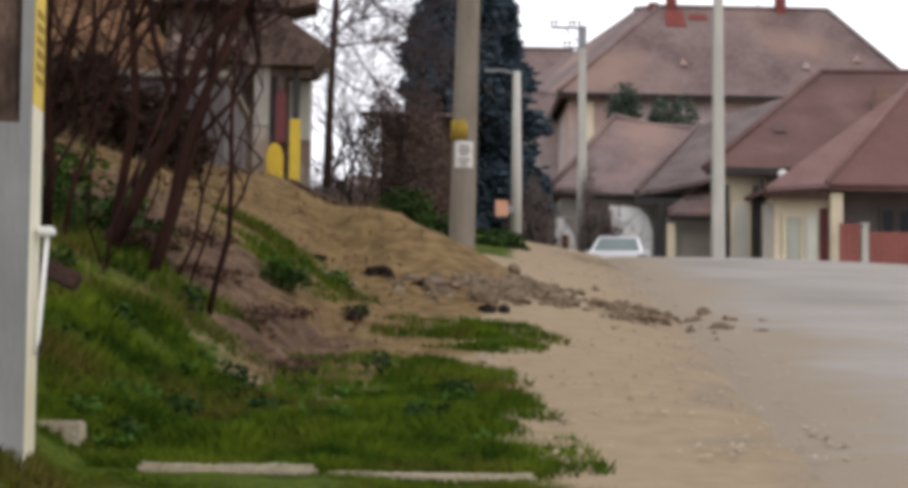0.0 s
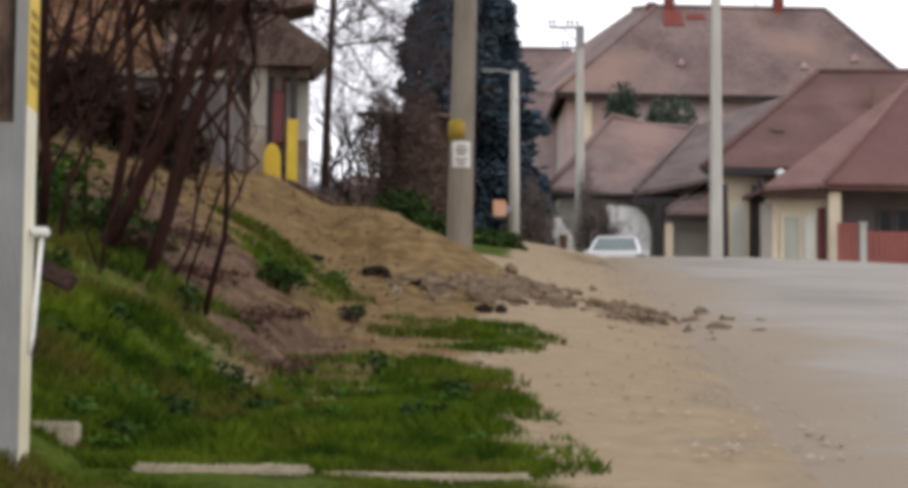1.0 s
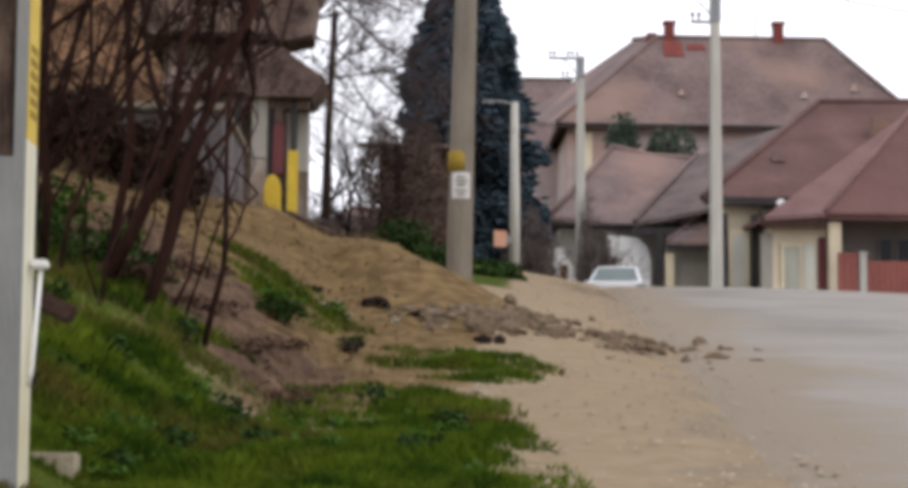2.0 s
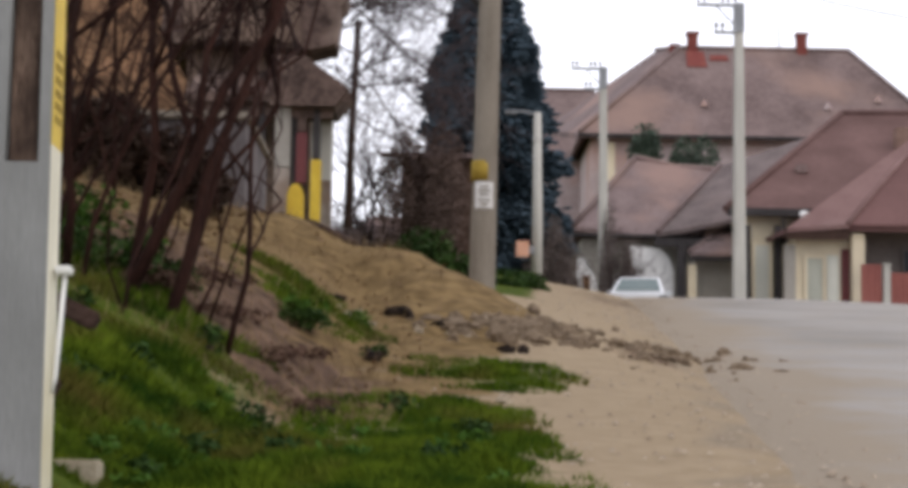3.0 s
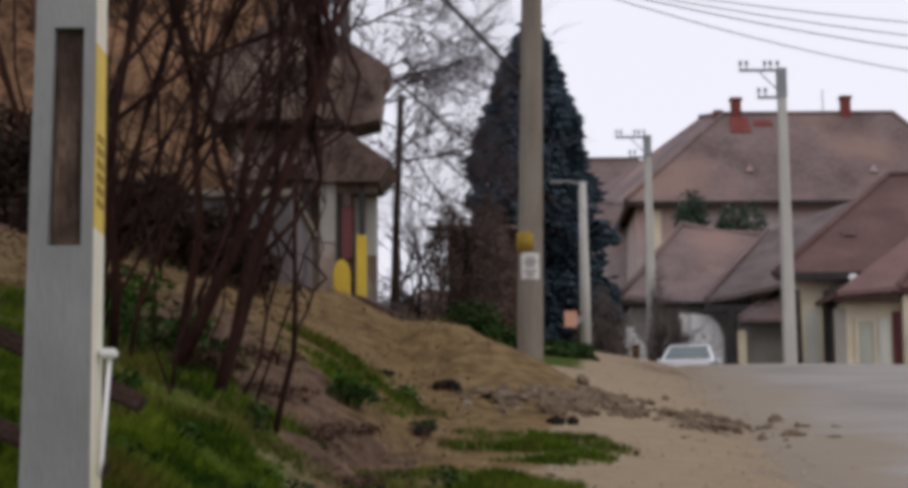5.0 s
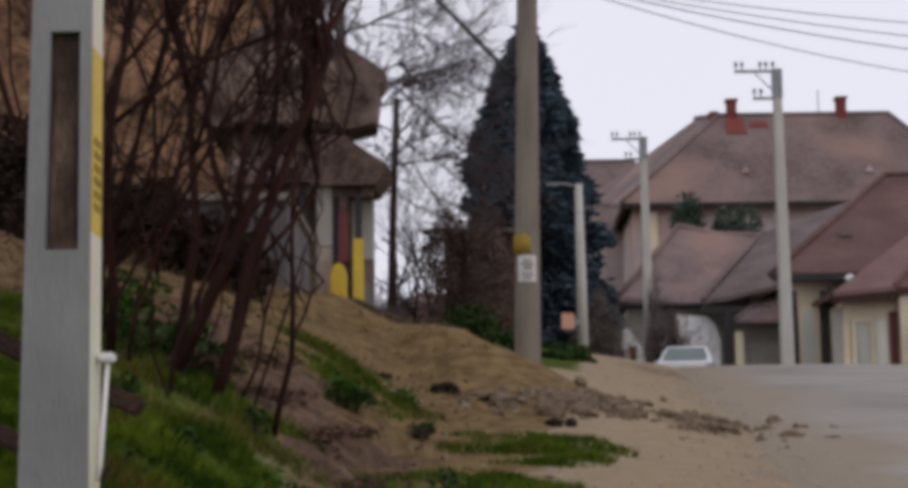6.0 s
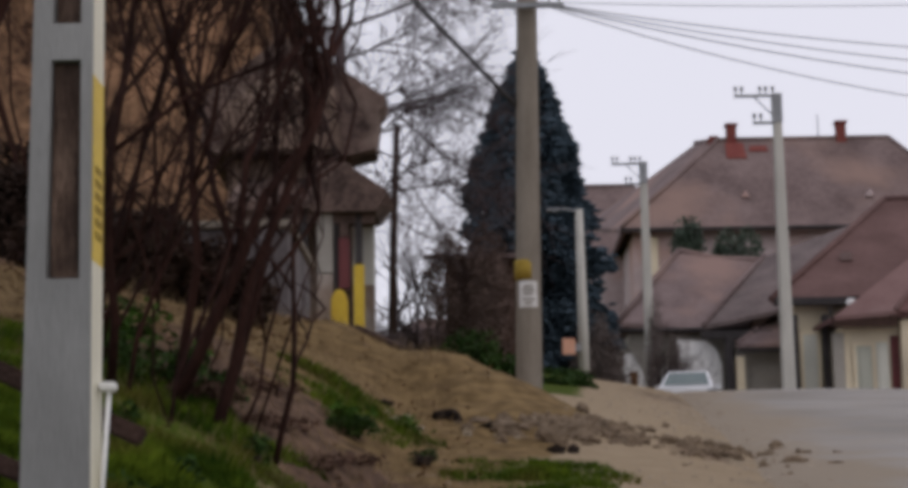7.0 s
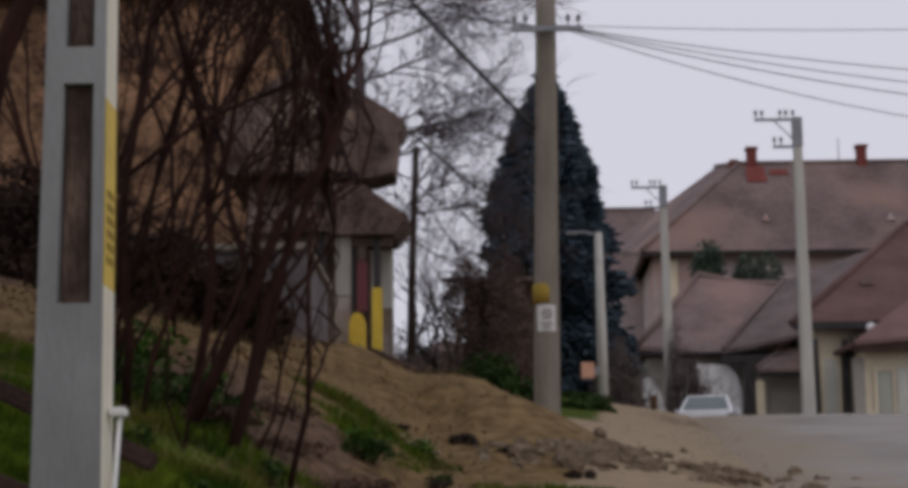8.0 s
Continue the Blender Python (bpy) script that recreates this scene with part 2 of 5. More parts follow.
def ground_material():
    """Bare earth with sandy and dark patches, and green where the vertex attribute says that grass grows."""
    m = bpy.data.materials.new("verge_earth")
    m.use_nodes = True
    n, l = m.node_tree.nodes, m.node_tree.links
    b = n["Principled BSDF"]
    geo = n.new("ShaderNodeNewGeometry")

    def noise_node(scale, detail):
        t = n.new("ShaderNodeTexNoise")
        t.inputs["Scale"].default_value, t.inputs["Detail"].default_value = scale, detail
        l.new(geo.outputs["Position"], t.inputs["Vector"])
        return t

    def ramp(src, lo, hi, c0, c1):
        r = n.new("ShaderNodeValToRGB")
        r.color_ramp.elements[0].position, r.color_ramp.elements[1].position = lo, hi
        r.color_ramp.elements[0].color, r.color_ramp.elements[1].color = (*c0, 1), (*c1, 1)
        l.new(src, r.inputs[0])
        return r.outputs[0]

    def mix(fac, a, b_):
        x = n.new("ShaderNodeMix")
        x.data_type = "RGBA"
        l.new(fac, x.inputs["Factor"])
        l.new(a, x.inputs["A"])
        l.new(b_, x.inputs["B"])
        return x.outputs["Result"]

    def masked(name, amount):
        a = n.new("ShaderNodeAttribute")
        a.attribute_name = name
        t = noise_node(amount, 5)
        add = n.new("ShaderNodeMath")
        add.operation = "MULTIPLY_ADD"
        l.new(t.outputs[0], add.inputs[0])
        add.inputs[1].default_value = 0.9
        l.new(a.outputs["Fac"], add.inputs[2])
        return ramp(add.outputs[0], 0.78, 1.16, (0, 0, 0), (1, 1, 1))

    fine, mid, big = noise_node(26, 7), noise_node(5.0, 7), noise_node(0.7, 4)
    sand = ramp(mid.outputs[0], 0.12, 0.88, (0.222, 0.168, 0.106), (0.318, 0.248, 0.166))
    earth = ramp(mid.outputs[0], 0.32, 0.68, (0.036, 0.022, 0.017), (0.165, 0.106, 0.072))
    clay = ramp(mid.outputs[0], 0.33, 0.67, (0.092, 0.060, 0.027), (0.200, 0.136, 0.064))
    green = ramp(fine.outputs[0], 0.35, 0.65, (0.026, 0.048, 0.006), (0.076, 0.096, 0.012))
    rut = ramp(fine.outputs[0], 0.35, 0.65, (0.185, 0.148, 0.105), (0.255, 0.207, 0.150))
    c = mix(masked("rut", 1.6), sand, rut)
    c = mix(masked("clay", 2.5), c, clay)
    c = mix(masked("earth", 3.5), c, earth)
    c = mix(masked("grass", 3.0), c, green)
    l.new(c, b.inputs["Base Color"])
    b.inputs["Roughness"].default_value = 0.95
    b.inputs["Specular IOR Level"].default_value = 0.04
    bp = n.new("ShaderNodeBump")
    bp.inputs["Strength"].default_value, bp.inputs["Distance"].default_value = 0.22, 0.04
    l.new(fine.outputs[0], bp.inputs["Height"])
    l.new(bp.outputs[0], b.inputs["Normal"])
    return m


M_GROUND = ground_material()


def dusty_road():
    """The asphalt, with blown sand where the vertex attribute says so."""
    m = M_ASPHALT.copy()
    m.name = "dusty_asphalt"
    n, l = m.node_tree.nodes, m.node_tree.links
    b = n["Principled BSDF"]
    src = b.inputs["Base Color"].links[0].from_socket
    geo, t, a = n.new("ShaderNodeNewGeometry"), n.new("ShaderNodeTexNoise"), n.new("ShaderNodeAttribute")
    t.inputs["Scale"].default_value, t.inputs["Detail"].default_value = 1.6, 6
    l.new(geo.outputs["Position"], t.inputs["Vector"])
    a.attribute_name = "dust"
    add, r, x = n.new("ShaderNodeMath"), n.new("ShaderNodeValToRGB"), n.new("ShaderNodeMix")
    add.operation = "ADD"
    l.new(t.outputs[0], add.inputs[0])
    l.new(a.outputs["Fac"], add.inputs[1])
    r.color_ramp.elements[0].position, r.color_ramp.elements[1].position = 0.5, 1.35
    l.new(add.outputs[0], r.inputs[0])
    x.data_type = "RGBA"
    l.new(r.outputs[0], x.inputs["Factor"])
    l.new(src, x.inputs["A"])
    x.inputs["B"].default_value = (0.252, 0.208, 0.156, 1)
    l.new(x.outputs["Result"], b.inputs["Base Color"])
    return m


M_ROAD = dusty_road()

# ------------------------------------------------------------------ mesh helpers


def part(name, bm, material, parent=None, label="", smooth=False):
    """Links a bmesh as one mesh object, under a thing or a part if there is one."""
    me = bpy.data.meshes.new(name)
    bm.to_mesh(me)
    bm.free()
    me.materials.append(material)
    if smooth:
        me.shade_smooth()
    ob = new(name, me)
    if parent:
        ob.parent = parent
    return tagged(ob, label)


def raw(name, verts, faces, material, parent=None, label="", smooth=False):
    me = bpy.data.meshes.new(name)
    me.from_pydata(verts, [], faces)
    me.materials.append(material)
    if smooth:
        me.shade_smooth()
    ob = new(name, me)
    if parent:
        ob.parent = parent
    return tagged(ob, label)


def thing(name, label, category, group="", kind="", at=(0, 0, 0)):
    ob = new(name)
    ob.location = at
    return tagged(ob, label, category, group, kind)


def box(x0, x1, y0, y1, z0, z1, bevel=0.0, bm=None):
    bm = bm or bmesh.new()
    r = bmesh.ops.create_cube(bm, size=1)
    for v in r["verts"]:
        v.co = Vector((x0 + (v.co.x + 0.5) * (x1 - x0), y0 + (v.co.y + 0.5) * (y1 - y0), z0 + (v.co.z + 0.5) * (z1 - z0)))
    if bevel:
        bmesh.ops.bevel(bm, geom=list({e for v in r["verts"] for e in v.link_edges}), offset=bevel, segments=2, affect="EDGES")
    return bm


def prism(pts, y0, y1, bm=None):
    """A flat outline in x and z, drawn out along y."""
    bm = bm or bmesh.new()
    a = [bm.verts.new((x, y0, z)) for x, z in pts]
    b = [bm.verts.new((x, y1, z)) for x, z in pts]
    bm.faces.new(a[::-1])
    bm.faces.new(b)
    for i in range(len(pts)):
        j = (i + 1) % len(pts)
        bm.faces.new((a[i], a[j], b[j], b[i]))
    bmesh.ops.recalc_face_normals(bm, faces=bm.faces)
    return bm


def slab(corners, thick, bm=None):
    """A roof plane: its upper corners, thickened downwards."""
    bm = bm or bmesh.new()
    top = [bm.verts.new(c) for c in corners]
    low = [bm.verts.new((c[0], c[1], c[2] - thick)) for c in corners]
    bm.faces.new(top)
    bm.faces.new(low[::-1])
    for i in range(len(top)):
        j = (i + 1) % len(top)
        bm.faces.new((top[j], top[i], low[i], low[j]))
    bmesh.ops.recalc_face_normals(bm, faces=bm.faces)
    return bm


def tube_data(points, radii, sides, verts, faces):
    pts = [Vector(p) for p in points]
    base = len(verts)
    for i, p in enumerate(pts):
        d = (pts[min(i + 1, len(pts) - 1)] - pts[max(i - 1, 0)]).normalized()
        a = d.cross(Vector((0.31, 0.95, 0.05))).normalized()
        b = d.cross(a)
        for k in range(sides):
            t = 2 * math.pi * k / sides
            verts.append(tuple(p + radii[i] * (math.cos(t) * a + math.sin(t) * b)))
    for i in range(len(pts) - 1):
        for k in range(sides):
            q = (k + 1) % sides
            faces.append((base + i * sides + k, base + i * sides + q, base + (i + 1) * sides + q, base + (i + 1) * sides + k))
    faces.append(tuple(base + k for k in range(sides))[::-1])
    faces.append(tuple(base + (len(pts) - 1) * sides + k for k in range(sides)))


def tube(name, points, radii, material, parent=None, sides=10, label=""):
    v, f = [], []
    if not hasattr(radii, "__len__"):
        radii = [radii] * len(points)
    tube_data(points, radii, sides, v, f)
    return raw(name, v, f, material, parent, label, smooth=True)


# ------------------------------------------------------------------ the lie of the land


def smooth(a, b, x):
    t = np.clip((x - a) / (b - a), 0, 1)
    return t * t * (3 - 2 * t)


def road_z(y):
    y = np.asarray(y, float)
    k = np.clip(y - 36, 0, 19)
    return 0.1265 * np.clip(y, -40, 36) + 0.1265 * k - 0.5 * 0.1265 / 19 * k * k


def road_edge(y):
    return 1.5 + 0.067 * np.clip(y, -30, 70)


def cross_fall(x, y):
    """The far end of the street falls away to the right."""
    return -0.048 * np.clip(x - 7.5, 0, 14) * smooth(28, 50, y)


RIDGE = [(-3.4, 25.5, 0.05), (-2.3, 25.0, 0.10), (-1.3, 24.0, 0.50), (-0.4, 23.0, 0.60), (0.12, 22.3, 0.42), (0.42, 21.5, 0.22), (0.75, 20.6, 0.12), (1.2, 20.0, 0.07), (2.0, 19.6, 0.04), (2.5, 19.6, 0.02)]


def heap(x, y):
    """The spoil heap: height of a rounded ridge."""
    best = np.zeros(np.broadcast(x, y).shape)
    for (ax, ay, ah), (bx, by, bh) in zip(RIDGE, RIDGE[1:]):
        t = np.clip(((x - ax) * (bx - ax) + (y - ay) * (by - ay)) / ((bx - ax) ** 2 + (by - ay) ** 2), 0, 1)
        d = np.hypot(x - ax - t * (bx - ax), (y - ay - t * (by - ay)) * 0.75)
        best = np.maximum(best, (ah + t * (bh - ah)) * np.exp(-(d / 0.95) ** 2.4))
    return best


def bank(x, y):
    start = np.interp(y, [0, 9.6, 14, 19, 26, 32, 60], [-1.7, -1.5, -0.8, -0.5, -1.2, -1.6, -1.0])
    return 2.0 * (1 - np.exp(-np.maximum(0, start - x) * 0.32))


def ground_z(x, y):
    x, y = np.asarray(x, float), np.asarray(y, float)
    d = np.maximum(0, road_edge(y) - x)
    lane = 0.9 * (1 - np.exp(-0.25 * d)) * smooth(10, 24, y)
    return road_z(y) + cross_fall(x, y) + lane + bank(x, y) + heap(x, y)


def bumpy(x, y):
    """Clods and hollows on the bare and grassy ground."""
    out = np.zeros(x.shape)
    flat = out.ravel()
    for i, (a, b) in enumerate(zip(x.ravel(), y.ravel())):
        flat[i] = 0.04 * noise.noise((a * 0.9, b * 0.9, 0)) + 0.022 * noise.noise((a * 2.7, b * 2.7, 4)) + 0.010 * noise.noise((a * 6, b * 6, 9))
    return out


def blob(x, y, cx, cy, rx, ry):
    return np.exp(-((x - cx) / rx) ** 2 - ((y - cy) / ry) ** 2)


def grass_cover(x, y):
    edge = np.interp(y, [0, 9, 12, 16, 19], [0.9, 0.75, 0.62, 0.5, 0.3])
    near = smooth(0.5, -0.5, x - edge) * smooth(14.9, 13.6, y + 0.35 * x)
    left = 0.76 * smooth(-1.1, -1.9, x + 0.1 * (y - 10)) * smooth(16.6, 14.2, y)
    g = np.maximum(near, left)
    g = np.maximum(g, 0.9 * blob(x, y, 0.5, 16.3, 0.6, 0.9))
    g = np.maximum(g, 0.78 * blob(x, y, -1.2, 18.6, 0.5, 1.5))
    g = np.maximum(g, 0.6 * blob(x, y, -0.62, 18.5, 0.3, 0.7))
    g = g * (1 - 0.95 * blob(x, y, -0.95, 14.8, 0.64, 2.0)) * (1 - 0.75 * blob(x, y, -0.62, 13.0, 0.36, 0.8))
    far = smooth(28.0, 29.5, y + 0.5 * (x - 0.8)) * smooth(0.2, 0.9, road_edge(y) - 1.3 - x)
    return np.maximum(g, far)


def make_ground():
    xs = np.concatenate([[-900, -400, -180, -90, -50, -30, -20, -15], np.arange(-12, -4.5, 0.3), np.arange(-4.5, 4.2, 0.075), np.arange(4.2, 22, 0.4), [24, 30, 45, 80, 180, 400, 900]])
    ys = np.concatenate([[-900, -300, -120, -60, -40, -25, -15, -8], np.arange(-4, 8, 0.4), np.arange(8, 32, 0.1), np.arange(32, 75, 0.4), [78, 90, 120, 200, 400, 900, 2500]])
    X, Y = np.meshgrid(xs, ys)
    near = (smooth(-14, -9, X) * smooth(70, 50, Y)) * smooth(0, 0.5, road_edge(Y) - X)
    Z = ground_z(X, Y) + near * (1 - 0.94 * smooth(0.0, 0.8, X)) * bumpy(X, Y)
    heapness = heap(X, Y)
    rough = np.maximum.reduce([blob(X, Y, 1.2, 19.9, 0.8, 0.7), blob(X, Y, 2.3, 19.2, 0.5, 0.9), np.clip(heapness * 0.9, 0, 0.55), 0.9 * blob(X, Y, 0.1, 19.4, 0.9, 1.5), 0.7 * blob(X, Y, -1.2, 15.2, 0.9, 2.2)])
    Z = Z + rough * np.array([[0.09 * noise.noise((a * 3.1, b * 3.1, 21)) + 0.05 * noise.noise((a * 8, b * 8, 3)) for a, b in zip(r, s)] if 12 < s[0] < 28 else [0] * len(r) for r, s in zip(X, Y)])
    under = smooth(0.25, -0.3, road_edge(Y) - X)
    Z = Z - 0.10 * under * (X < 40)
    nx = len(xs)
    verts = np.stack([X, Y, Z], -1).reshape(-1, 3).tolist()
    faces = [(j * nx + i, j * nx + i + 1, (j + 1) * nx + i + 1, (j + 1) * nx + i) for j in range(len(ys) - 1) for i in range(nx - 1)]
    ob = raw("ground", verts, faces, M_GROUND, smooth=True)
    me = ob.data
    cover = {
        "rut": 0.45 * smooth(1.3, 0.1, road_edge(Y) - X) * smooth(-40, -30, Y),
        "grass": 0.75 * grass_cover(X, Y),
        "clay": 0.78 * np.maximum.reduce([np.clip(heapness * 5, 0, 1), smooth(-0.2, -1.0, X + 0.12 * (Y - 17)) * smooth(12.5, 14, Y), 0.8 * smooth(0.95, 0.15, X) * smooth(13, 14.5, Y) * smooth(20.5, 19, Y), smooth(1.25, 0.55, X - 0.15 * (Y - 19)) * smooth(16.6, 18.2, Y) * smooth(23.5, 22.5, Y)]),
        "earth": 0.8 * np.maximum.reduce([blob(X, Y, -0.95, 14.6, 0.75, 1.9), 0.75 * blob(X, Y, 1.1, 19.9, 0.7, 0.6), 0.65 * blob(X, Y, 2.2, 19.2, 0.5, 0.9), 0.95 * blob(X, Y, -2.4, 16.5, 0.9, 2.5), blob(X, Y, -1.5, 15.6, 0.6, 2.6), 0.6 * blob(X, Y, 3.2, 34, 1.0, 4), 0.7 * smooth(-2.6, -3.6, X) * smooth(19, 21, Y), 0.3 * smooth(0.95, 0.35, np.abs(X - np.interp(Y, [0, 9, 12, 16], [1.0, 0.85, 0.75, 0.7])) / 0.5) * smooth(15.5, 13.5, Y)]),
    }
    for key, value in cover.items():
        at = me.attributes.new(key, "FLOAT", "POINT")
        at.data.foreach_set("value", np.ascontiguousarray(value, dtype=np.float32).ravel())
    return tagged(ob, "sandy verge and grassy bank beside an uphill road", "ground", kind="structure")


make_ground()


def make_road():
    """Worn asphalt whose left rim sinks raggedly under the sand."""
    ys = np.arange(-30, 76, 0.25)
    us = np.concatenate([np.arange(-0.9, 1.0, 0.12), np.arange(1.0, 9.0, 0.5)])
    verts, faces = [], []
    for y in ys:
        wob = 0.35 * noise.noise((y * 0.35, 0, 7)) + 0.15 * noise.noise((y * 1.4, 2, 7))
        e = float(road_edge(y))
        for u in us:
            z = float(road_z(y) + cross_fall(e + u, y)) + 0.035 - 0.13 * float(smooth(0.35, -0.9, u + wob)) + 0.012 * noise.noise((u * 0.5, y * 0.5, 1)) + 0.02 * min(u, 3) * 0.3
            verts.append((e + u, y, z))
    nu = len(us)
    for j in range(len(ys) - 1):
        for i in range(nu - 1):
            faces.append((j * nu + i, j * nu + i + 1, (j + 1) * nu + i + 1, (j + 1) * nu + i))
    ob = raw("road", verts, faces, M_ROAD, smooth=True)
    dust = [0.8 * float(smooth(1.9, -0.5, u + 0.7 * noise.noise((y * 0.25, 3, 1)))) for y in ys for u in us]
    ob.data.attributes.new("dust", "FLOAT", "POINT").data.foreach_set("value", dust)
    return tagged(ob, "worn pale grey asphalt road climbing to a crest", "road", kind="structure")


make_road()


def gz(x, y):
    return float(ground_z(x, y))

# ------------------------------------------------------------------ poles


def near_pole():
    """Tapered vibrated-concrete pole with recessed panels in its front, painted along its flank."""
    x, y, z0 = -1.832, 8.65, 1.05
    t = thing("utility_pole", "tapered grey concrete utility pole with recessed panels and a painted flank", "utility pole", "utility poles along the road")
    half = lambda z: 0.160 - 0.0085 * (z - 1.1)
    bm = bmesh.new()
    rec = [(2.74, 3.74), (3.91, 4.9), (5.07, 6.05), (6.2, 7.1)]
    levels = sorted({z0 - 0.5, 8.6, *[z for r in rec for z in r]})
    deep, RIM = 0.07, {-1: 0.086, 1: 0.055}
    for a, b in zip(levels, levels[1:]):
        hollow = (a, b) in rec
        ha, hb = half(a), half(b)
        if hollow:
            for sx in (-1, 1):
                q = [bm.verts.new((x + sx * h, yy, z)) for yy, h, z in ((y, ha, a), (y, hb, b))]
                q += [bm.verts.new((x + sx * (h - RIM[sx]), y, z)) for h, z in ((hb, b), (ha, a))]
                bm.faces.new(q if sx < 0 else q[::-1])
                wall = [bm.verts.new((x + sx * (h - RIM[sx]), yy, z)) for h, z, yy in ((ha, a, y), (hb, b, y), (hb, b, y + deep), (ha, a, y + deep))]
                bm.faces.new(wall if sx < 0 else wall[::-1])
            for z, h, up in ((a, ha, 1), (b, hb, -1)):
                q = [bm.verts.new((x + s * (h - RIM[s]), yy, z)) for s, yy in ((-1, y), (1, y), (1, y + deep), (-1, y + deep))]
                bm.faces.new(q)
            q = [bm.verts.new((x + s * (h - RIM[s]), y + deep, z)) for s, h, z in ((-1, ha, a), (1, ha, a), (1, hb, b), (-1, hb, b))]
            bm.faces.new(q)
        else:
            q = [bm.verts.new((x + s * h, y, z)) for s, h, z in ((-1, ha, a), (1, ha, a), (1, hb, b), (-1, hb, b))]
            bm.faces.new(q)
        for s in (-1, 1):
            q = [bm.verts.new((x + s * h, yy, z)) for h, z, yy in ((ha, a, y), (hb, b, y), (hb, b, y + 0.24), (ha, a, y + 0.24))]
            bm.faces.new(q)
        q = [bm.verts.new((x + s * h, y + 0.24, z)) for s, h, z in ((-1, ha, a), (1, ha, a), (1, hb, b), (-1, hb, b))]
        bm.faces.new(q)
    q = [bm.verts.new((x + s * half(8.6), yy, 8.6)) for s, yy in ((-1, y), (1, y), (1, y + 0.24), (-1, y + 0.24))]
    bm.faces.new(q)
    bmesh.ops.remove_doubles(bm, verts=bm.verts, dist=0.0005)
    bmesh.ops.recalc_face_normals(bm, faces=bm.faces)
    part("shaft", bm, M_CONC, t)
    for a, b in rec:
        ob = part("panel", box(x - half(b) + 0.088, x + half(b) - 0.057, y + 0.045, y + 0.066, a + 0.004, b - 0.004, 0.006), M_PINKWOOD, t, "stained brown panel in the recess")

    def flank(name, za, zb, m, proud, label, y0=0.0, y1=0.24):
        bm = bmesh.new()
        n = 8
        ring = []
        for i in range(n + 1):
            z = za + (zb - za) * i / n
            h = half(z)
            ring.append([bm.verts.new((x + h + p, yy, z)) for p, yy in ((0.001, y + y0 - 0.001), (proud, y + y0 - 0.001), (proud, y + y1), (0.001, y + y1))])
        for r, s in zip(ring, ring[1:]):
            for k in range(4):
                bm.faces.new((r[k], r[(k + 1) % 4], s[(k + 1) % 4], s[k]))
        bm.faces.new(ring[0][::-1])
        bm.faces.new(ring[-1])
        bmesh.ops.recalc_face_normals(bm, faces=bm.faces)
        part(name, bm, m, t, label)

    flank("painted_band", z0 - 0.2, 2.82, M_CREAM, 0.004, "cream limewashed flank of the pole")
    flank("painted_band", 2.82, 3.67, M_YELLOWP, 0.004, "yellow painted band on the flank")
    flank("painted_band", 3.67, 8.5, M_CREAM, 0.004, "cream limewashed flank of the pole")
    for i in range(6):
        za = 2.93 + i * 0.06
        flank("lettering_bar", za, za + 0.032, M_YELLOWOLD, 0.007, "dark bar of painted marking", 0.05, 0.2)
    return t


near_pole()


def conduit():
    t = thing("cable_conduit", "white earthing conduit with a cap beside the concrete pole", "conduit")
    g = 1.2
    tube("pipe", [(-1.668, 8.80, 1.72), (-1.655, 8.80, 1.8), (-1.628, 8.80, 2.27)], 0.012, M_PLASTER_WHITE, t, 8)
    part("cap", box(-1.672, -1.597, 8.76, 8.84, 2.25, 2.29, 0.008), M_PLASTER_WHITE, t)


conduit()


def round_pole(name, foot, top, r0, r1, material, label):
    t = thing(name, label, "utility pole", "utility poles along the road")
    a, b = Vector(foot), Vector(top)
    pts = [a - (b - a).normalized() * 0.5] + [a.lerp(b, i / 8) for i in range(9)]
    rr = [r0] + [r0 + (r1 - r0) * i / 8 for i in range(9)]
    tube("shaft", pts, rr, material, t, 20)
    return t


mid = round_pole("utility_pole", (0.81, 29, 4.1), (0.90, 29, 10.5), 0.198, 0.152, M_CONC_OLD, "thick weathered brown concrete pole with a yellow band and paper notice")
tube("painted_band", [(0.815, 29, 5.73), (0.818, 29, 6.03)], [0.190, 0.187], M_YELLOWOLD, mid, 20, "worn yellow painted band")


arm = part("cross_arm", box(0.35, 1.45, 28.72, 28.79, 9.86, 9.94, 0.008), M_STEEL, mid)
mid_arm = arm


def notice():
    """A curved paper notice stuck round the front of the pole."""
    bm = bmesh.new()
    ring = []
    for z in (5.31, 5.70):
        for rr in (0.192, 0.196):
            ring.append([bm.verts.new((0.822 + rr * math.sin(a), 29 - rr * math.cos(a), z)) for a in np.linspace(-0.75, 0.75, 9)])
    lo_in, lo_out, hi_in, hi_out = ring
    for i in range(8):
        bm.faces.new((lo_out[i], lo_out[i + 1], hi_out[i + 1], hi_out[i]))
        bm.faces.new((lo_in[i], hi_in[i], hi_in[i + 1], lo_in[i + 1]))
        bm.faces.new((hi_out[i], hi_out[i + 1], hi_in[i + 1], hi_in[i]))
    return bm


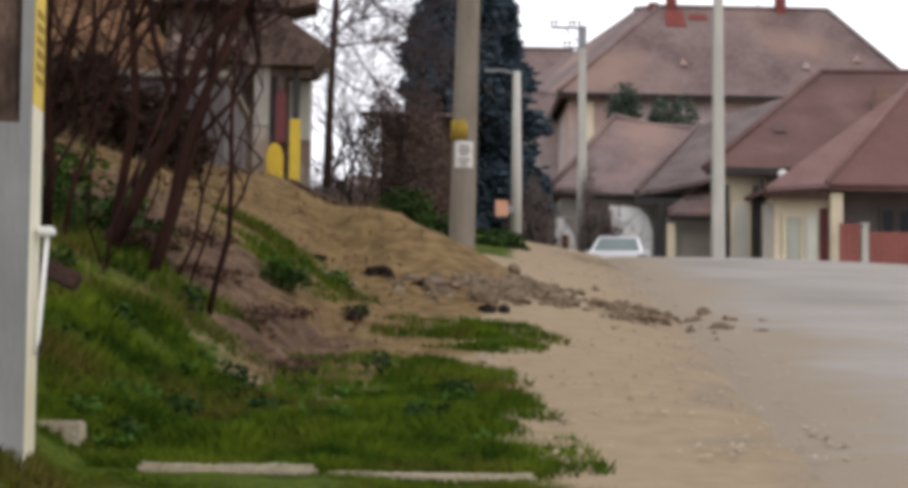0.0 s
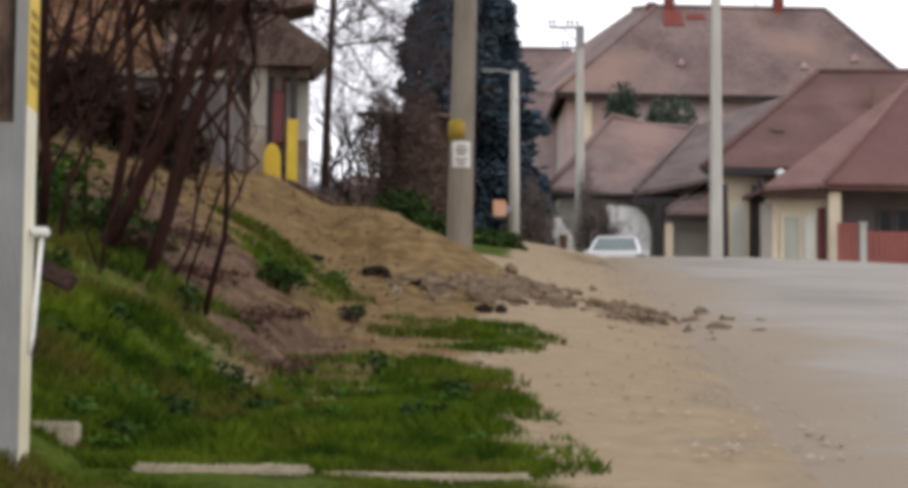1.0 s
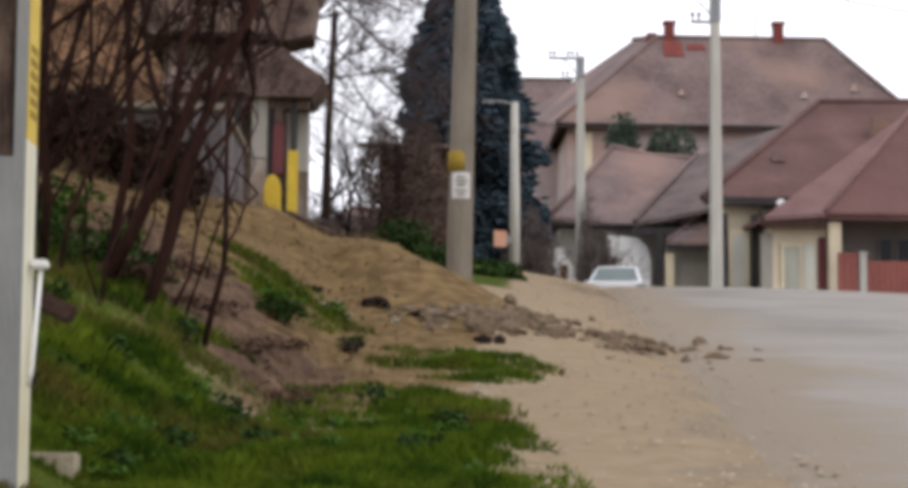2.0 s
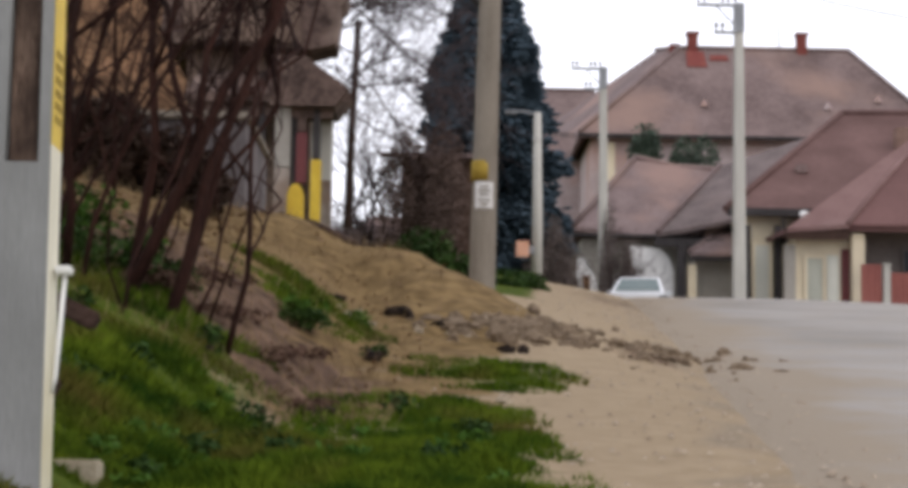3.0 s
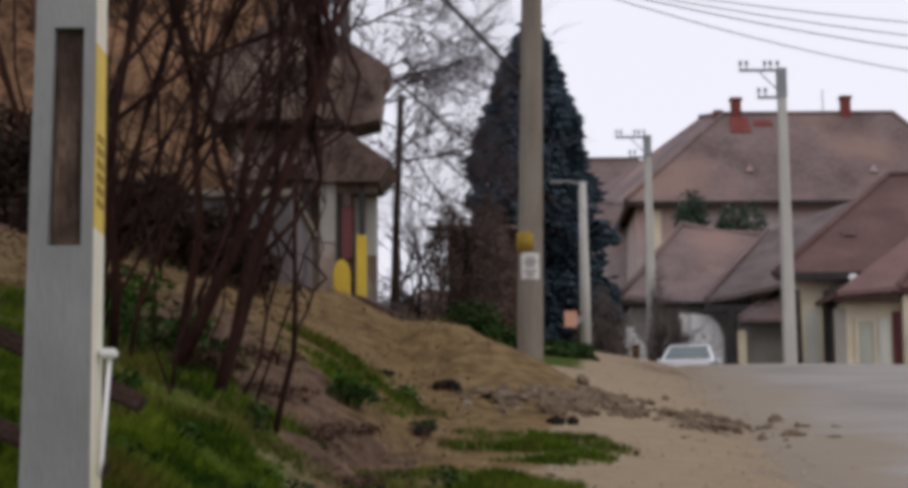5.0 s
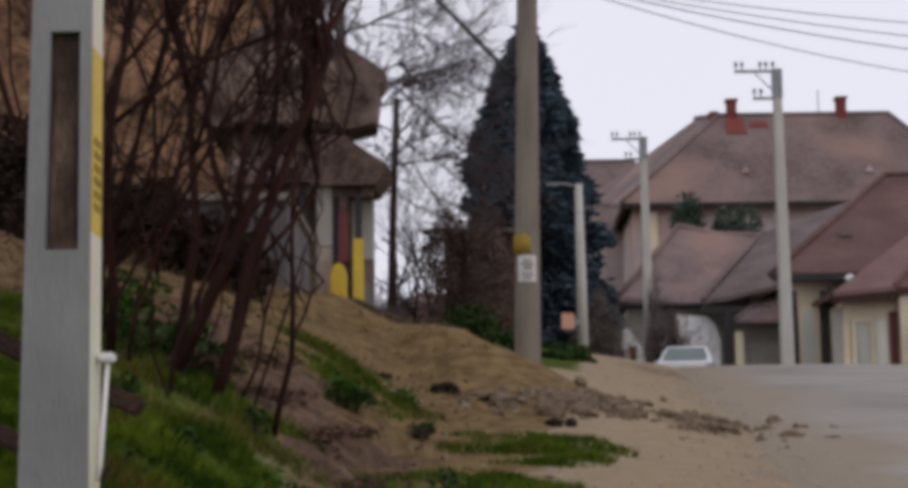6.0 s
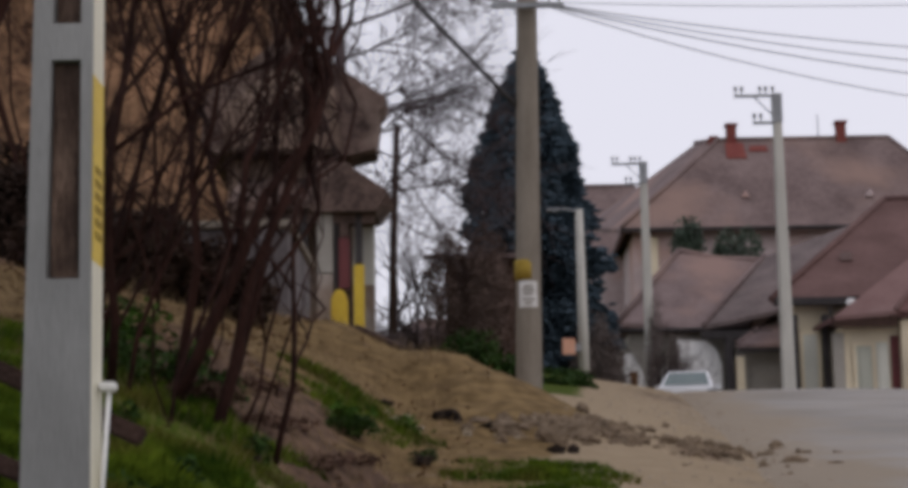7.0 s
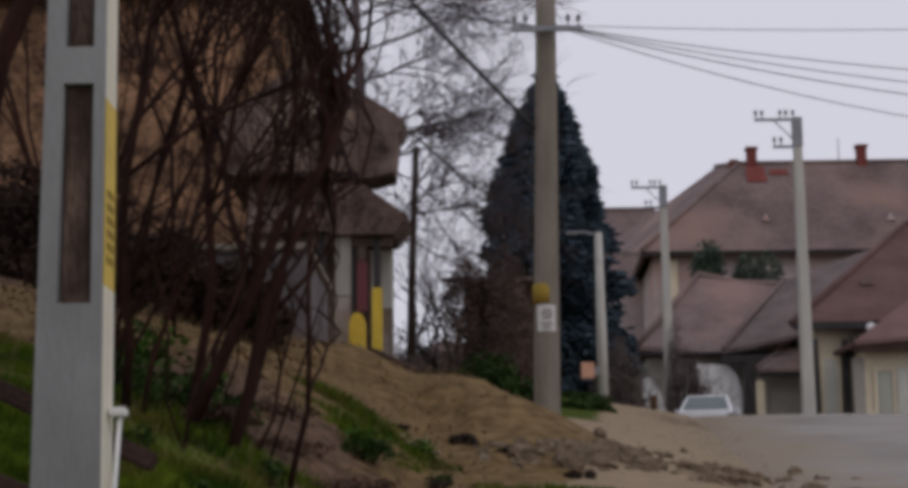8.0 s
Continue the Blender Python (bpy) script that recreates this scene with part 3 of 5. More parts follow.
sheet = tagged(part("paper_notice", notice(), M_PAPER), "faded white paper notice stuck on the pole", "notice")
for k, (w, z) in enumerate(((0.07, 5.62), (0.09, 5.56), (0.06, 5.50), (0.09, 5.42), (0.05, 5.36))):
    part("print_bar", box(0.822 - w, 0.822 + w, 28.785, 28.812, z, z + 0.022), M_GARAGE, sheet)


def insulator(parent, x, y, z, s=1.0):
    v, f = [], []
    tube_data([(x, y, z), (x, y, z + 0.1 * s), (x, y, z + 0.11 * s), (x, y, z + 0.2 * s), (x, y, z + 0.23 * s)], [0.018 * s, 0.018 * s, 0.05 * s, 0.045 * s, 0.02 * s], 8, v, f)
    raw("insulator", v, f, M_CERAMIC, parent)


for px in (0.42, 0.58, 1.22, 1.38):
    insulator(mid_arm, px, 28.755, 9.94, 0.8)


def line_pole(foot, top, s, label):
    """Square concrete line pole with two steel arms that carry pin insulators."""
    t = thing("utility_pole", label, "utility pole", "utility poles along the road")
    (x0, y, z0), (x1, _, z1) = foot, top
    bm = bmesh.new()
    ring = []
    for k in range(9):
        q = k / 8
        h, cx = (0.17 - 0.065 * q), x0 + (x1 - x0) * q
        ring.append([bm.verts.new((cx + a * h, y + b * h, z0 - 0.4 + (z1 - z0 + 0.4) * q)) for a, b in ((-1, -0.8), (-0.8, -1), (0.8, -1), (1, -0.8), (1, 0.8), (0.8, 1), (-0.8, 1), (-1, 0.8))])
    for r, s_ in zip(ring, ring[1:]):
        for k in range(8):
            bm.faces.new((r[k], r[(k + 1) % 8], s_[(k + 1) % 8], s_[k]))
    bm.faces.new(ring[-1])
    part("shaft", bm, M_CONC_PALE, t)
    part("bracket", box(x1 - 0.125, x1 + 0.125, y - 0.14, y + 0.14, z1 - 0.75 * s, z1 + 0.02, 0.01), M_STEEL, t)
    for zz, ln, pins in ((z1 - 0.06, 1.12, (0.92, 1.08, 0.3, 0.45, 0.12)), (z1 - 0.78 * s, 0.66, (0.45, 0.62))):
        arm = part("cross_arm", box(x1 - ln * s, x1 - 0.1, y - 0.22, y - 0.15, zz - 0.04, zz + 0.03, 0.006), M_STEEL, t)
        for p in pins:
            insulator(arm, x1 - p * s, y - 0.185, zz + 0.03, s)
    tube("brace", [(x1 - 0.12, y - 0.17, z1 - 0.6 * s), (x1 - 0.6 * s, y - 0.18, z1 - 0.1)], 0.018, M_STEEL, t, 6)
    return t


line_pole((7.99, 50, 5.6), (7.98, 50, 13.65), 1.0, "pale concrete line pole with two steel insulator arms")
line_pole((5.60, 62, 5.75), (5.53, 62, 14.42), 0.92, "pale concrete line pole behind bare shrubs by the houses")


def lamp_pole():
    t = thing("street_lamp", "slim pale concrete street lamp with a short arm", "street lamp")
    tube("shaft", [(2.81, 50, 5.5), (2.80, 50, 8.0), (2.77, 50, 10.7)], [0.15, 0.13, 0.10], M_CONC_PALE, t, 12)
    tube("arm", [(2.80, 50, 10.62), (2.45, 49.9, 10.70), (2.0, 49.8, 10.69)], 0.03, M_STEEL, t, 8)
    part("lantern", box(1.92, 2.25, 49.7, 49.9, 10.62, 10.70, 0.02), M_STEEL, t)
    return t


lamp_pole()
orange = thing("junction_box", "faded orange junction box mounted on the slim pole", "junction box")
part("body", box(2.27, 2.56, 49.72, 49.9, 6.93, 7.30, 0.02), M_ORANGE, orange)
part("lid", box(2.25, 2.58, 49.70, 49.718, 6.91, 7.32, 0.01), M_ORANGE, orange)
part("bracket", box(2.56, 2.72, 49.8, 49.9, 7.0, 7.2, 0.01), M_STEEL, orange)

back = thing("utility_pole", "dark slim wooden pole among bare twigs", "utility pole", "utility poles along the road")
tube("shaft", [(-1.76, 42, 5.8), (-1.70, 42, 8.5), (-1.60, 42, 11.15)], [0.10, 0.085, 0.07], M_LOG, back, 10)
tube("cap", [(-1.60, 42, 11.14), (-1.60, 42, 11.2)], [0.08, 0.05], M_STEEL, back, 10)


def cable(points_a, points_b, sag, r, n=14):
    a, b = Vector(points_a), Vector(points_b)
    pts = []
    for i in range(n + 1):
        q = i / n
        p = a.lerp(b, q)
        p.z -= 4 * sag * q * (1 - q)
        pts.append(p)
    ob = tube("overhead_cable", pts, r, M_CABLE, None, 6)
    return tagged(ob, "black overhead cable sagging from the thick pole", "cable", "overhead cables")


for end, sag, r in (((13.5, 33, 9.95), 0.25, 0.009), ((13.5, 33, 9.6), 0.3, 0.009), ((13.5, 34, 9.55), 0.35, 0.010), ((12.5, 36, 9.65), 0.4, 0.009), ((12.5, 31, 10.6), 0.15, 0.007)):
    cable((0.98, 28.9, 10.0), end, sag, r)
cable((0.72, 29.0, 8.4), (-2.6, 27.0, 11.6), 0.06, 0.035)
cable((0.75, 28.95, 10.0), (-6.5, 24, 10.6), 0.3, 0.016)

# ------------------------------------------------------------------ houses


def window(parent, x0, x1, y, z0, z1, frame_m=M_PLASTER_WHITE, label="", cross=True):
    w = part("window", box(x0, x1, y - 0.03, y + 0.02, z0, z1), M_GLASS, parent, label)
    b = 0.06
    for r in ((x0 - b, x0, z0 - b, z1 + b), (x1, x1 + b, z0 - b, z1 + b), (x0, x1, z1, z1 + b), (x0, x1, z0 - b, z0)):
        part("frame", box(r[0], r[1], y - 0.07, y + 0.02, r[2], r[3]), frame_m, w)
    if cross:
        c = (x0 + x1) / 2
        part("mullion", box(c - 0.03, c + 0.03, y - 0.06, y - 0.031, z0, z1), frame_m, w)
    return w


def door(parent, x0, x1, y, z0, z1, m, rows=3, frame_m=None):
    d = part("door", box(x0, x1, y - 0.05, y + 0.02, z0, z1, 0.01), m, parent)
    for i in range(rows):
        h = (z1 - z0) / rows
        part("door_panel", box(x0 + 0.1, x1 - 0.1, y - 0.075, y - 0.051, z0 + i * h + 0.1, z0 + (i + 1) * h - 0.08, 0.008), m, d)
    if frame_m:
        for r in ((x0 - 0.09, x0, z0, z1 + 0.09), (x1, x1 + 0.09, z0, z1 + 0.09), (x0, x1, z1, z1 + 0.09)):
            part("door_frame", box(r[0], r[1], y - 0.09, y + 0.02, r[2], r[3]), frame_m, d)
    return d


def hip_roof(parent, x0, x1, y0, y1, ze, rx0, rx1, ry, zr, m, thick=0.16, ridge_m=None):
    """Four roof planes over a rectangle of eaves, and round ridge tiles."""
    c = [(x0, y0, ze), (x1, y0, ze), (x1, y1, ze), (x0, y1, ze)]
    r = [(rx0, ry, zr), (rx1, ry, zr)]
    roof = part("roof", slab([c[0], c[1], r[1], r[0]], thick), m, parent)
    for q in ([c[1], c[2], r[1]], [c[2], c[3], r[0], r[1]], [c[3], c[0], r[0]]):
        part("roof_plane", slab(q, thick), m, roof)
    for a, b in ((r[0], r[1]), (c[0], r[0]), (c[1], r[1])):
        tube("ridge_tiles", [Vector(a) + Vector((0, 0, 0.02)), Vector(b) + Vector((0, 0, 0.02))], 0.10, ridge_m or m, roof, 8)
    return roof


def gutter(parent, x0, x1, y, z):
    tube("gutter", [(x0, y, z), (x1, y, z)], 0.07, M_DARK, parent, 8)


def chimney(roof, x, y, z0, z1, w=0.36):
    c = part("chimney", box(x - w / 2, x + w / 2, y - w / 2, y + w / 2, z0, z1, 0.02), M_CHIMNEY, roof)
    part("chimney_cap", box(x - w / 2 - 0.06, x + w / 2 + 0.06, y - w / 2 - 0.06, y + w / 2 + 0.06, z1, z1 + 0.12, 0.02), M_CHIMNEY, c)


def big_house():
    t = thing("house", "two-storey house with pinkish plaster and a wide old tiled hip roof", "house", "houses along the street")
    part("wall", box(6.5, 20.6, 78.4, 88, 5.5, 15.0), M_PLASTER_PINK, t)
    roof = hip_roof(t, 6.0, 21.1, 77.8, 88.6, 15.1, 10.55, 17.75, 82, 19.55, M_ROOF, 0.22)
    gutter(t, 6.0, 21.1, 77.75, 15.0)
    part("roof_plane", slab([(5.96, 77.8, 15.06), (10.5, 82, 19.53), (10.05, 86, 20.3), (5.2, 90.5, 17.4)], 0.2), M_ROOF_B, roof)
    tube("ridge_tiles", [(10.5, 82, 19.55), (10.05, 86, 20.32)], 0.12, M_ROOF_B, roof, 8)
    part("wall", box(5.6, 6.5, 84, 90, 5.5, 15.0), M_PLASTER_PINK, t)
    part("chimney_flashing", slab([(10.75, 81.0, 18.58), (11.6, 81.0, 18.58), (11.55, 81.75, 19.37), (10.8, 81.75, 19.37)], 0.05), M_CHIMNEY, roof, "red flashing at the chimney's foot")
    part("chimney_flashing", slab([(11.75, 81.35, 18.94), (12.55, 81.35, 18.94), (12.5, 81.6, 19.2), (11.8, 81.6, 19.2)], 0.05), M_CHIMNEY, roof, "red patch of new tiles")
    chimney(roof, 11.1, 82.0, 18.9, 20.12, 0.42)
    chimney(roof, 15.75, 82.0, 18.9, 20.16, 0.42)
    tube("aerial", [(14.8, 82, 19.3), (14.8, 82, 20.6)], 0.025, M_STEEL, roof, 6)
    part("chimney", box(10.2, 10.6, 82.3, 82.8, 18.9, 19.82, 0.02), M_CHIMNEY, roof)
    for x, z in ((11.2, 16.55), (16.25, 16.5), (18.4, 16.9)):
        y = 77.8 + (z - 15.1) / (19.45 - 15.1) * 4.2
        d = part("roof_vent", prism([(x - 0.17, z - 0.05), (x + 0.17, z - 0.05), (x, z + 0.24)], y - 0.2, y + 0.5), M_PLASTER_PINK, roof, "pale roof vent")
    for x in (7.2, 8.6):
        part("pilaster", box(x - 0.28, x + 0.28, 78.25, 78.4, 5.5, 14.8, 0.02), M_PLASTER_WHITE if x > 8 else M_PLASTER_CREAM, t, "pale plaster strip")
    window(t, 9.4, 10.4, 78.38, 12.0, 13.8)
    window(t, 13.0, 14.0, 78.38, 12.0, 13.8)
    return t


big_house()


def wing():
    t = thing("house", "tiled-roof wing standing behind the two-storey house", "house", "houses along the street")
    part("wall", box(3.0, 9.0, 92, 99, 5.5, 15.9), M_PLASTER_PINK, t)
    hip_roof(t, 2.4, 9.6, 91.5, 99.5, 16.0, 4.0, 8.0, 95.5, 20.3, M_ROOF, 0.2)


wing()


def house_a():
    t = thing("house", "low white house with a sagging brown-red tiled roof", "house", "houses along the street")
    part("wall", box(5.1, 10.4, 64.6, 71, 5.5, 9.2), M_GARAGE, t)
    roof = part("roof", slab([(4.75, 64.1, 9.55), (9.0, 64.1, 9.15), (10.25, 68, 12.1), (7.2, 68, 12.5)], 0.14), M_ROOF_B, t)
    part("roof_plane", slab([(4.75, 64.1, 9.55), (7.2, 68, 12.5), (4.75, 72, 9.4)], 0.14), M_ROOF_B, roof)
    part("roof_plane", slab([(7.2, 68, 12.5), (10.25, 68, 12.1), (10.8, 72, 9.3), (4.75, 72, 9.4)], 0.14), M_ROOF_B, roof)
    tube("ridge_tiles", [(7.2, 68, 12.52), (8.6, 68, 12.2), (10.25, 68, 12.14)], 0.12, M_ROOF_B, roof, 8)
    tube("ridge_tiles", [(4.75, 64.1, 9.57), (7.2, 68, 12.52)], 0.11, M_ROOF, roof, 8)
    bm = prism([(4.9, 5.5), (5.62, 5.5), (5.62, 7.3), (5.4, 8.1), (5.15, 8.5), (4.9, 8.5)], 63.9, 64.25)
    part("porch_front", bm, M_PLASTER_WHITE, t, "cream arched porch front")
    door(t, 5.08, 5.32, 63.88, 5.6, 7.9, M_BRICK, 2)
    window(t, 6.0, 6.35, 64.58, 6.9, 8.0)
    gutter(t, 4.75, 9.0, 64.0, 9.25)
    bm = prism([(6.6, 5.5), (8.0, 5.5), (8.0, 8.0), (7.85, 8.5), (7.55, 8.8), (6.6, 8.85)], 63.4, 63.7)
    part("garden_wall", bm, M_PLASTER_WHITE, t, "bright white rendered wall with a rounded corner")
    return t


house_a()


def house_b():
    t = thing("garage", "low garage with a grey door under a tiled lean-to roof", "garage")
    part("wall", box(8.6, 10.6, 63.2, 68, 5.0, 8.6), M_GARAGE, t)
    part("pillar", box(8.35, 8.62, 62.5, 62.9, 5.0, 8.2, 0.02), M_PLASTER_CREAM, t)
    part("post", box(8.05, 8.3, 62.6, 62.9, 5.0, 8.9, 0.02), M_DARK, t)
    door(t, 8.9, 10.25, 63.18, 5.15, 8.0, M_GARAGE, 4)
    roof = part("roof", slab([(8.35, 62.2, 8.55), (10.1, 62.2, 8.55), (11.0, 64.6, 10.05), (10.1, 64.6, 9.8)], 0.12), M_ROOF_B, t)
    part("roof_plane", slab([(7.42, 63.1, 9.26), (9.9, 63.0, 9.75), (13.7, 68.5, 13.55), (10.2, 68.1, 12.3)], 0.14), M_ROOF_GREY, roof, "greyer weathered roof slope")
    tube("verge_tiles", [(7.42, 63.08, 9.28), (8.8, 65.5, 10.85), (10.2, 68.1, 12.32)], 0.09, M_ROOF_B, roof, 8)
    tube("verge_tiles", [(8.35, 62.2, 8.57), (10.1, 64.6, 9.82)], 0.08, M_ROOF_B, roof, 8)
    part("soffit", box(7.35, 9.6, 62.98, 63.15, 8.82, 9.08), M_DARK, t)
    part("soffit", box(8.4, 10.05, 62.25, 62.4, 8.3, 8.43), M_DARK, t)


house_b()


def house_c():
    t = thing("house", "cream house with a steep brown tiled roof and low eaves", "house", "houses along the street")
    part("wall", box(10.0, 17.5, 61.6, 70, 5.0, 9.75), M_PLASTER_CREAM, t)
    roof = part("roof", slab([(9.32, 61.0, 9.78), (17.0, 61.0, 10.05), (18.6, 67.5, 14.2), (14.38, 67.5, 14.12)], 0.15), M_ROOF_DEEP, t)
    part("roof_plane", slab([(14.38, 67.5, 14.12), (18.6, 67.5, 14.2), (18.6, 74, 9.7), (9.4, 74, 9.7)], 0.15), M_ROOF, roof)
    tube("ridge_tiles", [(9.32, 61.0, 9.8), (14.38, 67.5, 14.14)], 0.12, M_ROOF_DEEP, roof, 8)
    tube("ridge_tiles", [(14.38, 67.5, 14.14), (18.6, 67.5, 14.22)], 0.12, M_ROOF_DEEP, roof, 8)
    part("dormer_vent", prism([(11.95, 11.35), (12.35, 11.35), (12.3, 11.6), (12.0, 11.6)], 63.2, 63.9), M_ROOF_B, roof)
    part("soffit", box(9.5, 12.2, 61.15, 61.28, 9.66, 9.8), M_DARK, t)
    part("eave_box", box(9.4, 12.3, 60.95, 61.15, 9.6, 9.84), M_DARK, t, "dark boarded eaves")
    d = door(t, 10.28, 10.72, 61.28, 5.15, 8.7, M_PALE_DOOR, 3, M_PLASTER_CREAM)
    part("pillar", box(9.9, 10.1, 60.95, 61.28, 5.0, 9.3, 0.02), M_DARK, t)
    part("pillar", box(10.88, 11.08, 60.95, 61.28, 5.0, 9.3, 0.02), M_DARK, t)
    bm = bmesh.new()
    bmesh.ops.create_uvsphere(bm, u_segments=14, v_segments=8, radius=0.16, matrix=Matrix.Translation((11.75, 60.8, 9.62)) @ Matrix.Diagonal((1, 0.5, 0.9, 1)))
    part("eave_lamp", bm, M_PLASTER_WHITE, t, "round white lamp under the eaves", smooth=True)
    tube("downpipe", [(11.1, 60.9, 9.5), (11.2, 61.1, 9.1), (11.2, 61.1, 5.1)], 0.05, M_DARK, t, 8)
    part("chimney", box(15.6, 16.18, 64.6, 65.1, 11.8, 13.15, 0.02), M_CHIMPLASTER, roof, "plastered chimney stack")


house_c()


def house_d():
    t = thing("house", "cream house with a low red tiled hip roof and porch", "house", "houses along the street")
    part("wall", box(11.2, 13.0, 59.4, 66, 5.0, 8.75), M_PLASTER_CREAM, t)
    part("side_gate", box(10.85, 11.2, 59.3, 59.45, 5.0, 8.5, 0.02), M_GARAGE, t, "grey side gate")
    part("wall", box(13.0, 20.0, 60.6, 61.2, 5.0, 9.9), M_PLASTER_GREY, t, "grey porch wall")
    roof = part("roof", slab([(10.85, 58.8, 8.95), (12.7, 58.8, 9.1), (16.55, 63.5, 13.1), (16.5, 63.5, 13.1)], 0.14), M_ROOF_PINK, t)
    part("roof_plane", slab([(12.7, 58.8, 9.1), (20.5, 58.8, 9.15), (19.0, 63.5, 13.1), (16.55, 63.5, 13.1)], 0.14), M_ROOF_RED, roof)
    part("roof_plane", slab([(10.85, 58.8, 8.95), (16.5, 63.5, 13.1), (15.0, 68, 9.0), (10.3, 68, 9.0)], 0.14), M_ROOF_RED, roof)
    part("fascia", box(10.8, 12.75, 58.85, 58.95, 8.62, 8.92), M_LOG, t, "dark brown fascia board")
    part("fascia", box(12.75, 19.5, 58.8, 58.9, 8.9, 9.02), M_ROOF_RED, t)
    door(t, 11.55, 12.02, 59.38, 5.15, 8.1, M_GREEN_DOOR, 2, M_PLASTER_CREAM)
    door(t, 12.6, 12.86, 59.38, 5.15, 8.4, M_DARK_RED, 2)
    part("pillar", box(12.86, 13.25, 59.0, 59.4, 5.0, 8.85, 0.03), M_PLASTER_CREAM, t)
    window(t, 14.8, 15.15, 60.58, 7.6, 8.5, M_PLASTER_GREY, "", False)
    window(t, 15.35, 15.75, 60.58, 7.6, 8.5, M_PLASTER_GREY, "", False)
    door(t, 12.16, 12.52, 59.38, 5.15, 8.2, M_PALE_DOOR, 2)
    tube("ridge_tiles", [(12.7, 58.8, 9.12), (16.55, 63.5, 13.12)], 0.09, M_ROOF_PINK, roof, 8)


house_d()


def red_fence():
    t = thing("fence", "rust-red sheet-metal fence with pale concrete posts", "fence")
    y = 53.5
    for x0, x1, z in ((11.9, 12.48, 7.3), (12.72, 14.2, 7.08), (14.4, 16.2, 7.05), (16.4, 18.2, 7.05)):
        part("panel", box(x0, x1, y, y + 0.03, 5.1, z), M_RED_FENCE, t)
        k = int((x1 - x0) / 0.15)
        for i in range(k):
            part("slat", box(x0 + i * (x1 - x0) / k + 0.01, x0 + (i + 0.7) * (x1 - x0) / k, y - 0.02, y - 0.001, 5.1, z - 0.03), M_RED_FENCE, t)
    for x in (12.6, 14.3, 16.3):
        part("post", box(x - 0.09, x + 0.09, y - 0.1, y + 0.1, 5.1, 7.25 if x < 13 else 7.15, 0.02), M_CONC_PALE, t)
        part("post_cap", box(x - 0.12, x + 0.12, y - 0.13, y + 0.13, 7.25 if x < 13 else 7.15, 7.32 if x < 13 else 7.22, 0.02), M_CONC_PALE, t)


red_fence()


